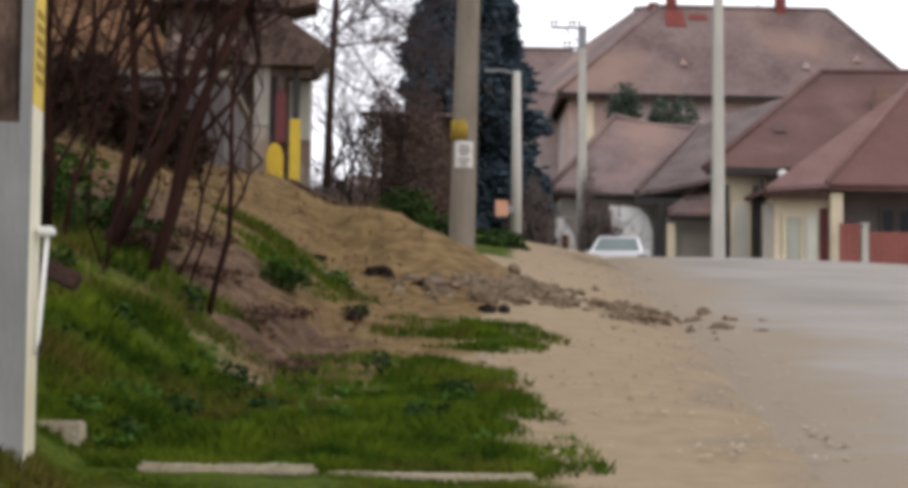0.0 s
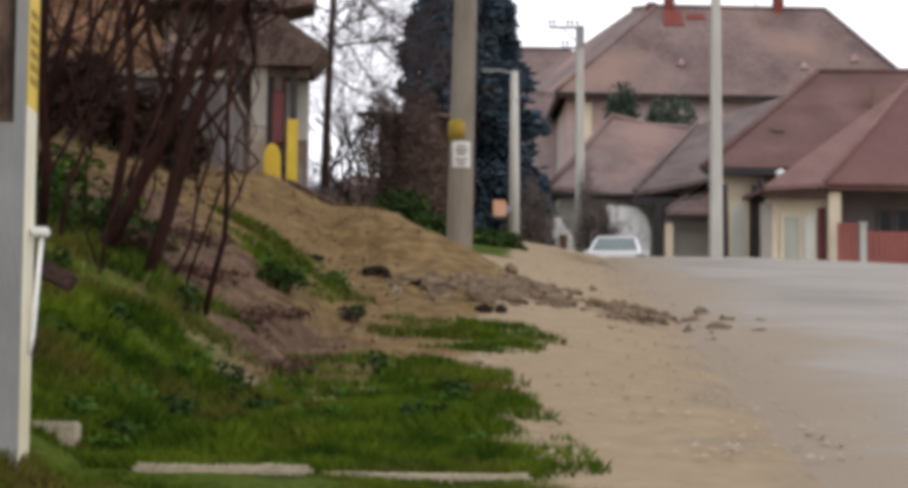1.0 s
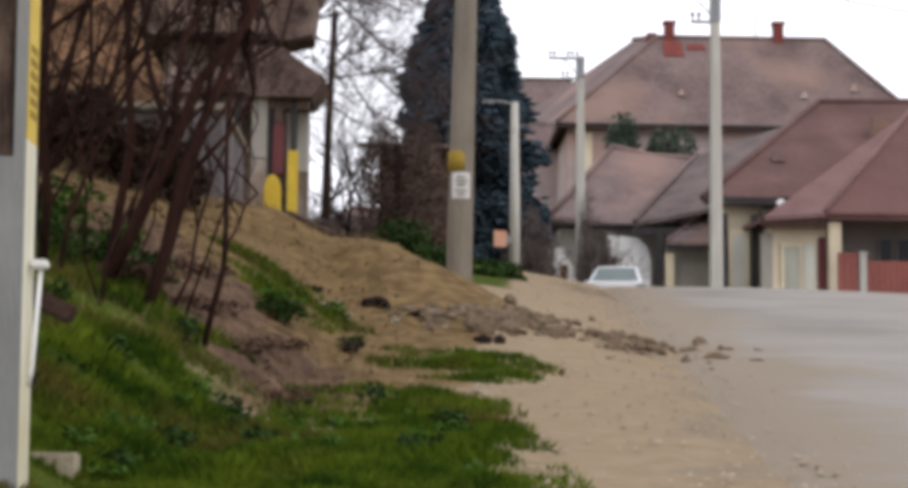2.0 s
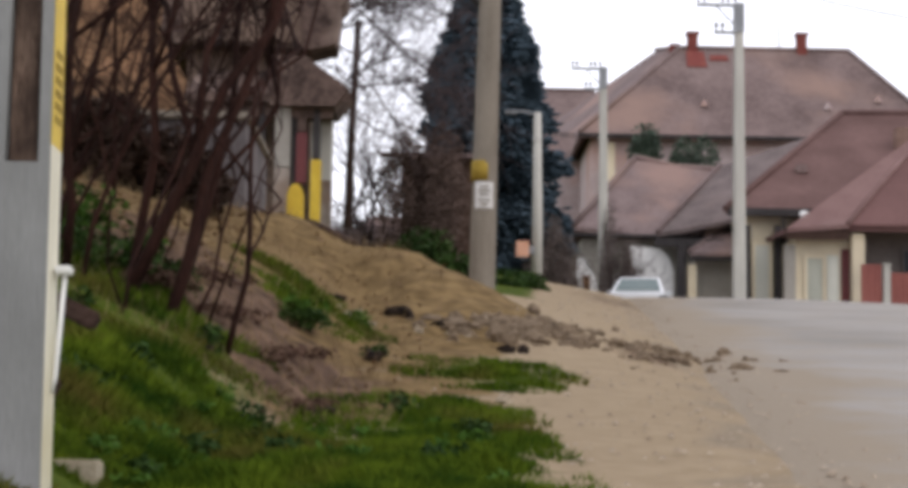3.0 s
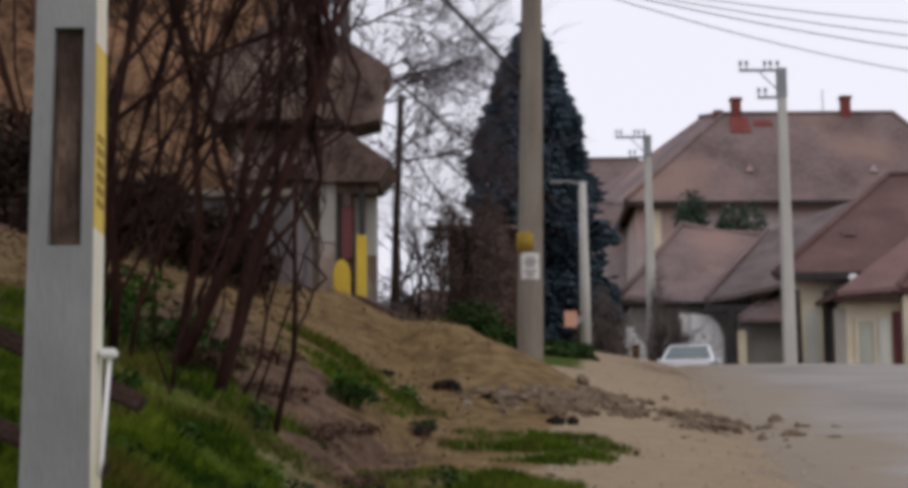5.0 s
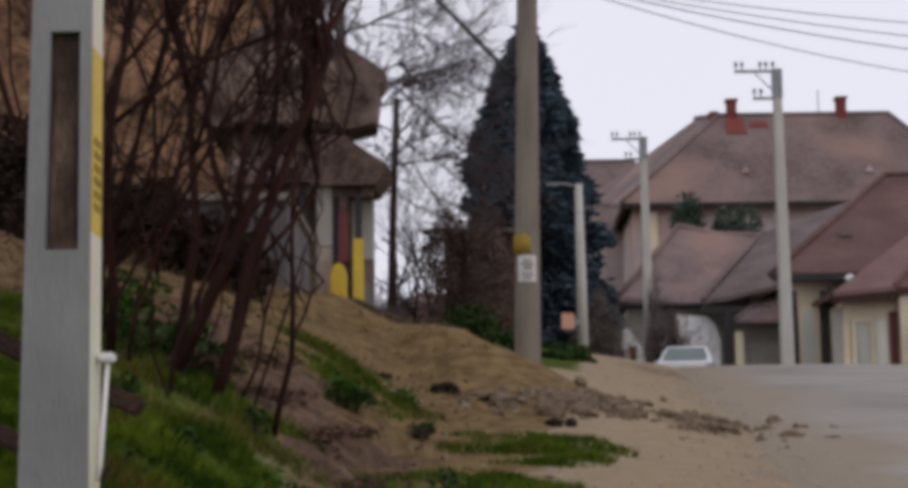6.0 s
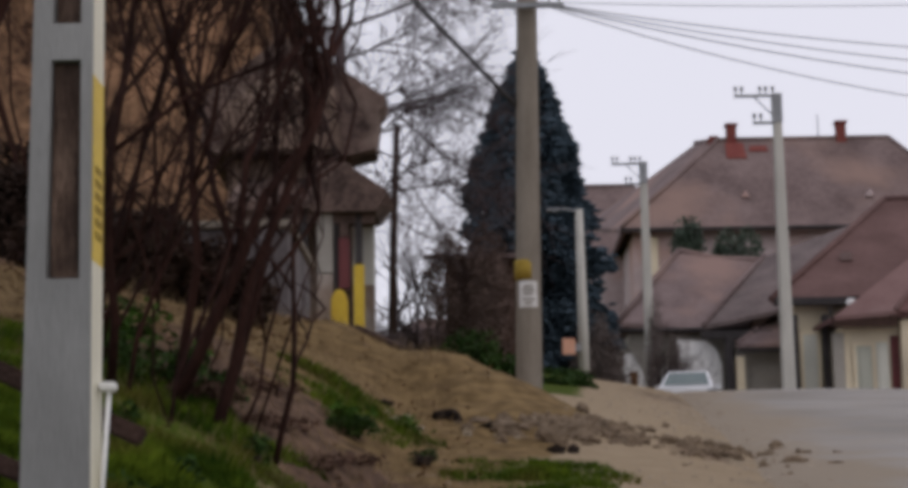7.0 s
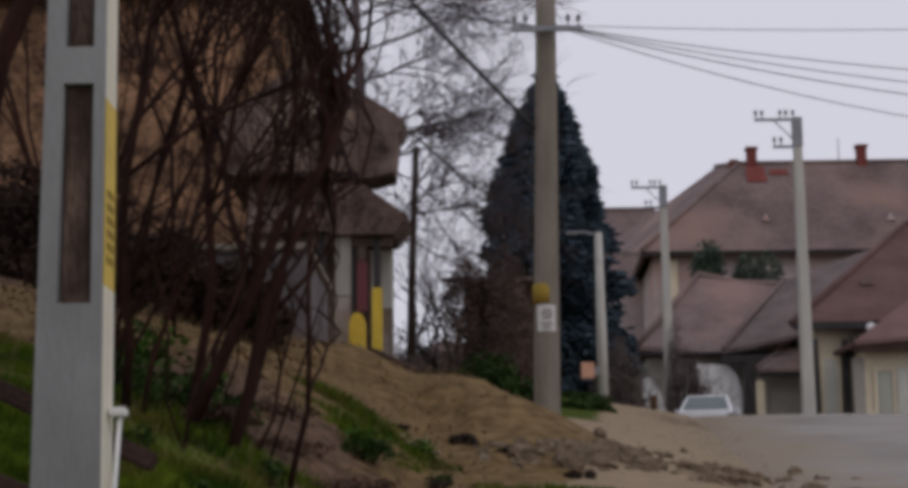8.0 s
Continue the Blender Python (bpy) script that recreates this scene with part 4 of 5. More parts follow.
def car():
    """A small white hatchback seen from behind, beyond the crest."""
    x, y, z = 0.0, 0.0, 0.0
    t = thing("car", "white hatchback parked on the road past the crest", "car", at=(6.33, 58.0, 5.80))
    t.rotation_euler = (0, 0, radians(170))
    prof = [(-1.95, 0.35), (-1.98, 0.72), (-1.86, 0.92), (-1.45, 1.38), (-1.1, 1.46), (0.25, 1.46), (0.6, 1.38), (1.2, 0.95), (1.95, 0.82), (2.02, 0.35)]
    bm = bmesh.new()
    ring = []
    for s, w in ((-1, 0.80), (-0.9, 0.83), (0.9, 0.83), (1, 0.80)):
        ring.append([bm.verts.new((x + math.copysign(w if abs(s) < 1 else w + 0.02, s) * (0.98 - 0.27 * max(0, h - 0.9) / 0.56) * (1 if abs(s) == 1 else 0.93), y + a, z + h - (0.03 if abs(s) == 1 else 0))) for a, h in prof])
    for r, q in zip(ring, ring[1:]):
        for i in range(len(prof)):
            j = (i + 1) % len(prof)
            bm.faces.new((r[i], r[j], q[j], q[i]))
    bm.faces.new(ring[0])
    bm.faces.new(ring[-1][::-1])
    bmesh.ops.recalc_face_normals(bm, faces=bm.faces)
    body = part("body", bm, M_CARPAINT, t)
    part("rear_window", slab([(x - 0.62, y - 1.87, z + 0.96), (x + 0.62, y - 1.87, z + 0.96), (x + 0.50, y - 1.54, z + 1.345), (x - 0.50, y - 1.54, z + 1.345)], 0.012), M_GLASS, t)
    part("windscreen", slab([(x - 0.66, y + 1.20, z + 0.985), (x + 0.66, y + 1.20, z + 0.985), (x + 0.53, y + 0.66, z + 1.375), (x - 0.53, y + 0.66, z + 1.375)], 0.012), M_SKYGLASS, t)
    for s in (-1, 1):
        sx = x + s * 0.79
        part("headlight", box(sx - 0.14 - 0.05 * (s > 0), sx + 0.14 - 0.05 * (s > 0), y + 1.95, y + 2.02, z + 0.6, z + 0.76, 0.015), M_STEEL, t)
        part("side_window", slab([(sx, y - 1.3, z + 0.95), (sx, y + 0.9, z + 0.95), (sx - s * 0.18, y + 0.4, z + 1.35), (sx - s * 0.18, y - 1.1, z + 1.35)], 0.012), M_GLASS, t)
        part("tail_light", box(sx - 0.1 - (0.04 if s > 0 else 0), sx + 0.1 - (0.0 if s > 0 else -0.04) - 0.06 * (s > 0), y - 1.97, y - 1.9, z + 0.72, z + 0.93, 0.015), M_LAMPRED, t)
        part("wing_mirror", box(sx - 0.02, sx + s * 0.16 + 0.001, y + 0.55, y + 0.65, z + 0.9, z + 1.02, 0.01) if s > 0 else box(sx - 0.16, sx + 0.02, y + 0.55, y + 0.65, z + 0.9, z + 1.02, 0.01), M_CARPAINT, t)
        for wy in (-1.25, 1.3):
            w, f = [], []
            tube_data([(sx - 0.02 - 0.1, y + wy, z + 0.3), (sx - 0.1, y + wy, z + 0.3), (sx + 0.06, y + wy, z + 0.3), (sx + 0.08, y + wy, z + 0.3)], [0.2, 0.3, 0.3, 0.24], 18, w, f)
            tyre = raw("tyre", w, f, M_TYRE, t)
            tube("rim", [(sx + 0.05, y + wy, z + 0.3), (sx + 0.086, y + wy, z + 0.3)], 0.19, M_STEEL, tyre, 14)
    part("bumper", box(x - 0.8, x + 0.8, y - 2.06, y - 1.95, z + 0.36, z + 0.6, 0.03), M_CARPAINT, t)
    part("number_plate", box(x - 0.26, x + 0.26, y - 2.075, y - 2.062, z + 0.43, z + 0.54), M_PAPER, t)


car()

# ------------------------------------------------------------------ the house and walls on the bank


def bank_house():
    t = thing("house", "old brown house with a steep dark roof, porch and painted posts", "house")
    part("wall", box(-4.2, -2.06, 33.4, 33.8, 4.2, 8.9), M_OLDWALL, t)
    part("wall", box(-4.2, -2.6, 33.8, 40, 4.2, 8.7), M_OLDWALL, t, "set-back rear wall")
    part("wall", box(-2.02, -1.66, 33.0, 33.4, 4.4, 6.3), M_PLASTER_WORN, t, "stained plinth of the end wall")
    part("wall", box(-2.02, -1.66, 33.0, 33.4, 6.3, 7.5), M_CONC_PALE, t, "pale plaster end wall")
    prof = [(-4.6, 8.7), (-4.55, 9.6), (-3.2, 10.62), (-2.35, 10.14), (-1.43, 9.52), (-1.48, 9.36), (-1.56, 9.28), (-1.62, 8.62), (-2.04, 8.52), (-4.35, 8.6)]
    part("gable", prism([(-4.2, 8.64), (-4.2, 9.35), (-3.2, 10.12), (-2.3, 9.66), (-2.2, 8.6)], 32.72, 32.797), M_OLDWALL, t, "stained plaster gable")
    roof = part("roof", prism(prof, 32.8, 33.9), M_SHINGLE, t, "dark brown hooded roof")
    part("roof_plane", prism([(-4.6, 8.7), (-4.55, 9.6), (-3.3, 10.55), (-2.62, 10.15), (-2.62, 8.62)], 33.9, 40.3), M_SHINGLE, roof)
    part("porch_roof", slab([(-4.0, 31.6, 7.5), (-1.30, 31.6, 7.54), (-2.0, 33.4, 8.25), (-4.0, 33.4, 8.25)], 0.14), M_SHINGLE, t, "dark shingled porch roof")
    part("porch_beam", box(-3.95, -1.6, 31.75, 31.95, 7.14, 7.36), M_SHINGLE, t)
    part("porch_gable", prism([(-2.6, 8.14), (-2.05, 8.12), (-1.32, 7.6), (-1.56, 7.3), (-2.6, 7.3)], 31.5, 33.0), M_SHINGLE, t, "dark boarded porch gable")
    for x, w, m, z0, z1, text in (
        (-2.75, 0.06, M_DARK, 4.6, 7.5, ""), (-2.40, 0.13, M_PLASTER_WORN, 4.6, 6.3, "stained plaster post"), (-2.40, 0.125, M_GARAGE, 6.31, 7.4, "grey upper post"),
        (-2.22, 0.04, M_DARK, 4.6, 7.5, ""), (-2.09, 0.09, M_DARK_RED, 6.05, 6.9, "dark red painted panel"), (-2.09, 0.07, M_SHINGLE, 6.91, 7.5, ""),
        (-1.85, 0.085, M_YELLOWP, 5.0, 6.45, "yellow painted post"), (-1.85, 0.06, M_DARK, 6.46, 7.5, ""),
    ):
        part("porch_post", box(x - w, x + w, 31.8 - w, 31.8 + w, z0, z1, 0.015), m, t, text)
    window(t, -3.7, -3.1, 33.38, 5.8, 7.0, M_PLASTER_CREAM)


bank_house()


def yellow_hump():
    """A rounded yellow post of sheet metal."""
    t = thing("yellow_bollard", "yellow painted round-topped gas post by the porch", "bollard")
    bm = prism([(-2.2, 4.7), (-1.94, 4.7), (-1.94, 5.65), (-1.98, 5.78), (-2.07, 5.84), (-2.16, 5.78), (-2.2, 5.65)], 30.2, 30.4)
    bmesh.ops.bevel(bm, geom=list(bm.edges), offset=0.02, segments=2, affect="EDGES")
    part("body", bm, M_YELLOWP, t)
    part("latch", box(-2.0, -1.97, 30.18, 30.199, 5.2, 5.3), M_STEEL, t)


yellow_hump()


def grey_shed():
    t = thing("shed", "grey rendered shed with a flat pale coping", "shed")
    part("wall", box(-8.0, -2.42, 25.6, 29, 3.8, 5.98), M_SHEDWALL, t)
    part("coping", box(-8.1, -2.36, 25.5, 29.1, 5.98, 6.08, 0.02), M_CONC_OLD, t)
    for i in range(5):
        x = -7.4 + i * 1.15
        part("pier", box(x, x + 0.18, 25.5, 25.6, 4.0, 5.95, 0.01), M_SHEDWALL, t)


grey_shed()


def brick_house():
    t = thing("house", "warm brick house half hidden behind the thicket", "house")
    part("wall", box(-16, -4.3, 41, 48, 4.0, 14.5), M_BRICK, t)
    hip_roof(t, -16.5, -3.9, 40.5, 48.5, 14.5, -13, -8, 44.5, 17.5, M_ROOF, 0.2)


brick_house()


def far_shed():
    t = thing("shed", "brown timber shed behind the thick pole", "shed")
    x0, x1, y = -0.6, 1.3, 44
    part("wall", box(x0, x1, y, y + 3, 5.5, 8.6), M_LOG, t)
    n = 11
    for i in range(n):
        a = x0 + (x1 - x0) * i / n
        part("plank", box(a + 0.01, a + (x1 - x0) / n - 0.012, y - 0.03, y - 0.001, 5.6, 8.55), M_BROWNPLANK, t)
    part("roof", slab([(x0 - 0.5, y - 0.4, 8.55), (x1 + 0.2, y - 0.4, 8.55), (x1 + 0.2, y + 3.2, 9.1), (x0 - 0.5, y + 3.2, 9.1)], 0.1), M_ROOF_B, t)


M_BROWNPLANK = mat("brown_planks", (0.085, 0.05, 0.038), (0.135, 0.085, 0.065), 1.5, 0.9, 0.3, 8)
far_shed()

far_house = thing("house", "grey house far off between bare twigs", "house")
part("wall", box(-3.2, 0.2, 75, 80, 5.0, 9.6), M_PLASTER_GREY, far_house)
hip_roof(far_house, -3.7, 0.6, 74.5, 80.5, 9.6, -2.2, -0.9, 77.5, 11.4, M_ROOF_B, 0.15)

# ------------------------------------------------------------------ trees and shrubs


def grow(rng, start, aim, length, r, depth, verts, faces, tips, spread=0.55, up=0.25, kids=(2, 4), sides=6, shrink=0.62, wob=0.12, side=99.0, split=None, least=0.004):
    """One limb and the limbs that leave it."""
    pts, rr = [Vector(start)], [r]
    d = Vector(aim).normalized()
    steps = 6 if depth > 1 else 4
    for i in range(steps):
        d = (d + Vector((rng.gauss(0, wob) - 0.6 * (pts[-1].x + d.x * 0.5 > side), rng.gauss(0, wob), rng.gauss(0, wob) + up * 0.12))).normalized()
        pts.append(pts[-1] + d * length / steps)
        rr.append(r * (1 - 0.5 * (i + 1) / steps))
    tube_data(pts, rr, sides if r > 0.02 else 4 if r > 0.008 else 3, verts, faces)
    tips.append((pts[-1], d, depth))
    if depth <= 0:
        return
    for k in range(rng.randint(*kids)):
        i = rng.randint(2 if depth > 1 else 1, steps)
        q = Vector((rng.gauss(0, spread), rng.gauss(0, spread), rng.gauss(0.1, spread * 0.6)))
        if split is not None:
            split.append(([], []))
        vs, fs = (verts, faces) if split is None else split[-1]
        grow(rng, pts[i], (d + q).normalized(), length * rng.uniform(shrink - 0.14, shrink + 0.14), max(rr[i] * 0.7, least), depth - 1, vs, fs, tips, spread, up, kids, sides, shrink, wob, side, None, least)


def bare_shrub(seed, x, y, stems, height, r, label, depth=3, lean=(0.18, 0.0), kids=(2, 4), material=None, spread=0.5, z=None, name="bare_tree", side=99.0, wob=0.15):
    rng = random.Random(seed)
    t = thing(name, label, "tree", "bare trees on the bank")
    z = gz(x, y) - 0.1 if z is None else z
    for s in range(stems):
        v, f, tips, limbs = [], [], [], []
        a = rng.uniform(0, 6.28)
        o = 0.12 * (s > 0)
        grow(rng, (x + o * math.cos(a), y + o * math.sin(a), z), (lean[0] + 0.16 * math.cos(a) * (s > 0), lean[1] + 0.16 * math.sin(a) * (s > 0), 1), height * rng.uniform(0.5, 0.62), r * (1 if s == 0 else rng.uniform(0.5, 0.8)), depth, v, f, tips, spread, 0.3, kids, wob=wob, side=side, split=limbs)
        stem = raw("trunk", v, f, material or M_BARK, t, smooth=True)
        for lv, lf in limbs:
            raw("branch", lv, lf, material or M_BARK, stem, smooth=True)
    return t


SHRUBS = [  # x, y, stems, height, radius, lean
    (-2.60, 14.05, 1, 6.4, 0.050, 0.06), (-2.20, 14.2, 2, 6.8, 0.068, 0.05), (-1.86, 14.0, 2, 6.4, 0.062, 0.11),
    (-1.42, 13.9, 1, 3.6, 0.032, 0.28), (-2.46, 13.9, 1, 5.0, 0.026, 0.16), (-2.9, 15.0, 2, 6.8, 0.044, 0.08), (-2.40, 16.2, 1, 6.2, 0.040, 0.10),
    (-3.3, 16.5, 1, 7.0, 0.045, 0.08), (-3.8, 18.0, 2, 7.2, 0.048, 0.08), (-3.0, 18.6, 1, 7.0, 0.044, 0.06),
    (-4.4, 20.0, 2, 7.8, 0.055, 0.06), (-3.5, 21.0, 1, 7.4, 0.05, 0.04), (-5.1, 22.5, 2, 8.0, 0.06, 0.04),
]
for i, (x, y, n, h, r, lean) in enumerate(SHRUBS):
    bare_shrub(100 + i, x, y, n, h, 0.85 * r if y < 14.5 else 0.6 * r, "dark reddish-brown bare tree leaning from the grassy bank", 3, (lean, 0.02), (3, 5), spread=0.42, side=-0.074 * y)
SHOOTS = [  # x, y, stems, height, radius, lean
    (-2.75, 13.3, 2, 5.0, 0.020, 0.26), (-2.1, 13.6, 2, 4.4, 0.018, -0.14), (-1.75, 14.6, 2, 4.0, 0.016, 0.22), (-2.95, 14.6, 2, 6.0, 0.022, 0.34), (-2.3, 15.8, 2, 5.0, 0.020, 0.16), (-3.4, 17.0, 2, 6.6, 0.022, 0.26),
]
for i, (x, y, n, h, r, lean) in enumerate(SHOOTS):
    bare_shrub(700 + i, x, y, n, h, r, "tangle of thin reddish-brown bare shoots on the bank", 3, (lean, 0.05), (3, 4), spread=0.55, side=-0.070 * y, name="bare_shrub", wob=0.2)
bare_shrub(79, -3.45, 12.6, 1, 9.0, 0.11, "thick dark trunk behind the concrete pole", 3, (0.02, 0.05), (2, 4))



def sky_tree(seed, x, y, trunk_h, limbs, label):
    """A bare tree whose limbs reach far out sideways into fine drooping twigs."""
    rng = random.Random(seed)
    t = thing("bare_tree", label, "tree", "bare trees behind the old house")
    z = gz(x, y) - 0.2
    tube("trunk", [(x, y, z), (x + 0.1, y, z + trunk_h * 0.5), (x, y, z + trunk_h)], [0.15, 0.12, 0.08], M_TWIG, t, 8)
    for k in range(limbs):
        v, f, tips = [], [], []
        h = trunk_h * (0.28 + 0.7 * (k + rng.random()) / limbs)
        grow(rng, (x, y, z + h), (rng.uniform(0.35, 1.0), rng.uniform(-0.3, 0.3), rng.uniform(-0.2, 0.75)), rng.uniform(2.2, 3.3), 0.034, 3, v, f, tips, 0.55, -0.15, (5, 8), 5, 0.62, 0.15, least=0.0062)
        raw("limb", v, f, M_TWIG, t, smooth=True)
    return t


sky_tree(501, -2.8, 40.5, 7.8, 10, "wide bare tree with fine drooping grey twigs against the sky")
sky_tree(502, -3.0, 45.0, 7.2, 4, "bare tree with fine grey twigs behind the old house")
bare_shrub(303, -1.1, 46.0, 4, 4.2, 0.05, "low bare grey shrub in front of the far house", 3, (0.0, 0.0), (3, 5), M_BARK_FAR, 0.6, name="bare_shrub")
bare_shrub(304, -2.0, 47.0, 4, 4.4, 0.05, "low bare grey shrub in front of the far house", 3, (0.05, 0.0), (3, 5), M_BARK_FAR, 0.6, name="bare_shrub")
for k, x in enumerate((3.3, 4.0, 5.8, 6.15)):
    bare_shrub(310 + k, x, 60.5 + 0.3 * k, 5, 3.0, 0.04, "brown bare shrub by the house wall", 3, (0.0, 0.0), (3, 5), M_BARK, 0.6, z=5.7, name="bare_shrub")


def spruce():
    rng = random.Random(5)
    x, y, z, h = 1.6, 55.0, 5.9, 9.6
    t = thing("spruce", "tall dark blue-green spruce tree behind the poles", "tree")
    tube("trunk", [(x, y, z), (x, y, z + h * 0.5), (x, y, z + h)], [0.2, 0.12, 0.02], M_BARK, t, 10)
    v, f = [], []

    def spray(p, d, ln, w):
        side = d.cross(Vector((0, 0, 1))).normalized()
        tip, m, b = p + d * ln, p + d * ln * 0.5, len(v)
        v.extend([tuple(p), tuple(m + side * w), tuple(tip), tuple(m - side * w), tuple(m + Vector((0, 0, w * 0.9))), tuple(m - Vector((0, 0, w * 1.3)))])
        f.extend([(b, b + 1, b + 4), (b + 1, b + 2, b + 4), (b + 2, b + 3, b + 4), (b + 3, b, b + 4), (b, b + 5, b + 2)])

    for i in range(360):
        down = 0.08 + (i / 360) ** 0.85 * (h - 0.5)
        a = i * 2.39996 + rng.uniform(-0.3, 0.3)
        reach = min(0.76 * down ** 0.67, 2.08) * rng.uniform(0.5, 1.14)
        d = Vector((math.cos(a), math.sin(a), 0))
        for k in range(190):
            q = rng.uniform(0.15, 1.0)
            p = Vector((x, y, z + h - down)) + d * reach * q + Vector((0, 0, -0.55 * reach * q * (1.15 - 0.75 * q) + 0.35 - 0.1 * down + rng.gauss(0, 0.24 * (1.25 - 0.7 * q))))
            b = a + rng.choice((-1, 1)) * rng.uniform(0.1, 0.9)
            spray(p, Vector((math.cos(b), math.sin(b), rng.uniform(-0.5, 0.05))).normalized(), rng.uniform(0.2, 0.46), rng.uniform(0.045, 0.095))
    raw("crown", v, f, M_HAZED_NEEDLE, t)


spruce()


def leafy(name, label, x, y, z, rx, rz, count, size, material, seed, ry=None, category="shrub", group=""):
    """A clump of many small leaves round short stems."""
    rng = random.Random(seed)
    t = thing(name, label, category, group)
    ry = ry or rx
    for k in range(3 if rx > 0.3 else 0):
        tube("stem", [(x + rng.uniform(-0.2, 0.2) * rx, y, z - 0.1), (x + rng.uniform(-0.7, 0.7) * rx, y, z + rz * 1.2)], [0.02, 0.008], M_BARK, t, 5)
    v, f = [], []
    lobes = [(rng.uniform(-0.6, 0.6), rng.uniform(-0.6, 0.6), rng.uniform(0.2, 0.8), rng.uniform(0.35, 0.6)) for _ in range(9)]
    for i in range(count):
        lx, ly, lz, lr = rng.choice(lobes)
        d = Vector((rng.gauss(0, 1), rng.gauss(0, 1), rng.gauss(0, 1))).normalized() * lr * rng.uniform(0.6, 1.05)
        c = Vector((x + (lx + d.x) * rx, y + (ly + d.y) * ry, z + max(0.02, lz * 1.3 + d.z * 1.1) * rz))
        u = Vector((rng.gauss(0, 1), rng.gauss(0, 1), rng.gauss(0, 0.7))).normalized()
        w = u.cross(Vector((rng.gauss(0, 1), rng.gauss(0, 1), rng.gauss(0, 1)))).normalized()
        s = size * rng.uniform(0.6, 1.3)
        b = len(v)
        v += [tuple(c - u * s), tuple(c + w * s * 0.45), tuple(c + u * s), tuple(c - w * s * 0.45)]
        f.append((b, b + 1, b + 2, b + 3))
    raw("leaves", v, f, material, t)
    return t


leafy("evergreen_bush", "dark green bush at the foot of the brown hedge", -0.1, 33, 4.45, 0.7, 0.62, 3600, 0.06, M_BUSH, 11)
leafy("evergreen_bush", "low dark green bush beside the thick pole", 0.45, 32, 4.3, 0.6, 0.42, 3000, 0.06, M_BUSH, 12)
leafy("evergreen_bush", "low green bush between the poles", 1.5, 33, 4.3, 0.55, 0.28, 1800, 0.06, M_BUSH, 13)
leafy("evergreen_bush", "low green bush between the poles", 1.9, 42, 5.35, 0.6, 0.28, 1800, 0.06, M_BUSH, 14)
leafy("green_tree", "dark green conifer in front of the pinkish wall", 7.95, 72, 11.6, 0.7, 1.8, 3200, 0.09, M_GREENTREE, 15, category="tree")
leafy("green_tree", "round dark green conifer above the tiled roof", 9.6, 72, 11.2, 1.2, 2.1, 7000, 0.09, M_GREENTREE, 16, category="tree")
leafy("brown_hedge", "brown dry-leaved hedge behind the thick pole", 0.05, 43.1, 5.9, 1.15, 2.25, 15000, 0.042, M_BROWNLEAF, 17)
leafy("shrub", "fresh green leafy shrub among the bare trunks", -2.35, 15.2, 2.75, 0.35, 0.4, 500, 0.045, M_LEAF, 18)
leafy("shrub", "fresh green leafy shrub among the bare trunks", -2.75, 15.4, 3.1, 0.35, 0.35, 450, 0.045, M_LEAF, 19)
leafy("weed", "dark green leafy weed on the spoil heap", -1.05, 16.85, 2.6, 0.22, 0.2, 300, 0.04, M_LEAF, 20)
leafy("weed", "dark green leafy weed on the spoil heap", -0.62, 18.6, 2.7, 0.2, 0.15, 240, 0.035, M_LEAF, 21)

for x, y, rx, rz, k in ((-1.08, 16.7, 0.26, 0.11, 22), (-2.25, 14.9, 0.26, 0.3, 23), (-2.55, 14.5, 0.24, 0.28, 24), (-1.95, 15.2, 0.2, 0.22, 25), (-2.95, 15.8, 0.3, 0.3, 26)):
    leafy("weed", "dark green leafy weed on the earth bank", x, y, gz(x, y) - 0.03, rx, rz, 320, 0.04, M_BUSH, k, group="dark weeds on the bank")

M_HAZETWIG = mat("grey_brown_twigs", (0.110, 0.088, 0.080), (0.200, 0.165, 0.152), 1.5, 0.9, 0.3, 8)
M_BRAMBLE = mat("dark_brown_brambles", (0.022, 0.014, 0.011), (0.055, 0.034, 0.024), 1.5, 0.9, 0.3, 8)
for k, (x, y, rx, rz) in enumerate(((-4.9, 22.0, 0.9, 0.85), (-3.9, 22.6, 0.8, 0.72), (-3.1, 23.2, 0.7, 0.5), (-5.6, 23.0, 1.0, 1.0), (-3.4, 21.6, 0.5, 0.4), (-4.3, 21.0, 0.7, 0.5), (-2.7, 22.6, 0.4, 0.3), (-2.95, 20.9, 0.55, 0.55), (-3.6, 20.6, 0.6, 0.6), (-2.6, 21.6, 0.4, 0.42))):
    leafy("bramble", "dark brown tangled brambles in front of the grey shed", x, y, gz(x, y) - 0.1, rx, rz, 5200, 0.055, M_BRAMBLE, 40 + k, 0.5, group="brambles by the shed")
for k, (x, rz) in enumerate(((3.15, 1.9), (3.7, 1.8), (5.8, 3.0), (6.3, 2.3))):
    leafy("brown_shrub", "grey-brown leafless shrub in front of the houses", x, 53.0 if k < 2 else 61.5, 5.65, 0.62 if k < 2 else 0.5, rz, 5200, 0.04, M_HAZETWIG, 60 + k, group="brown shrubs by the houses")
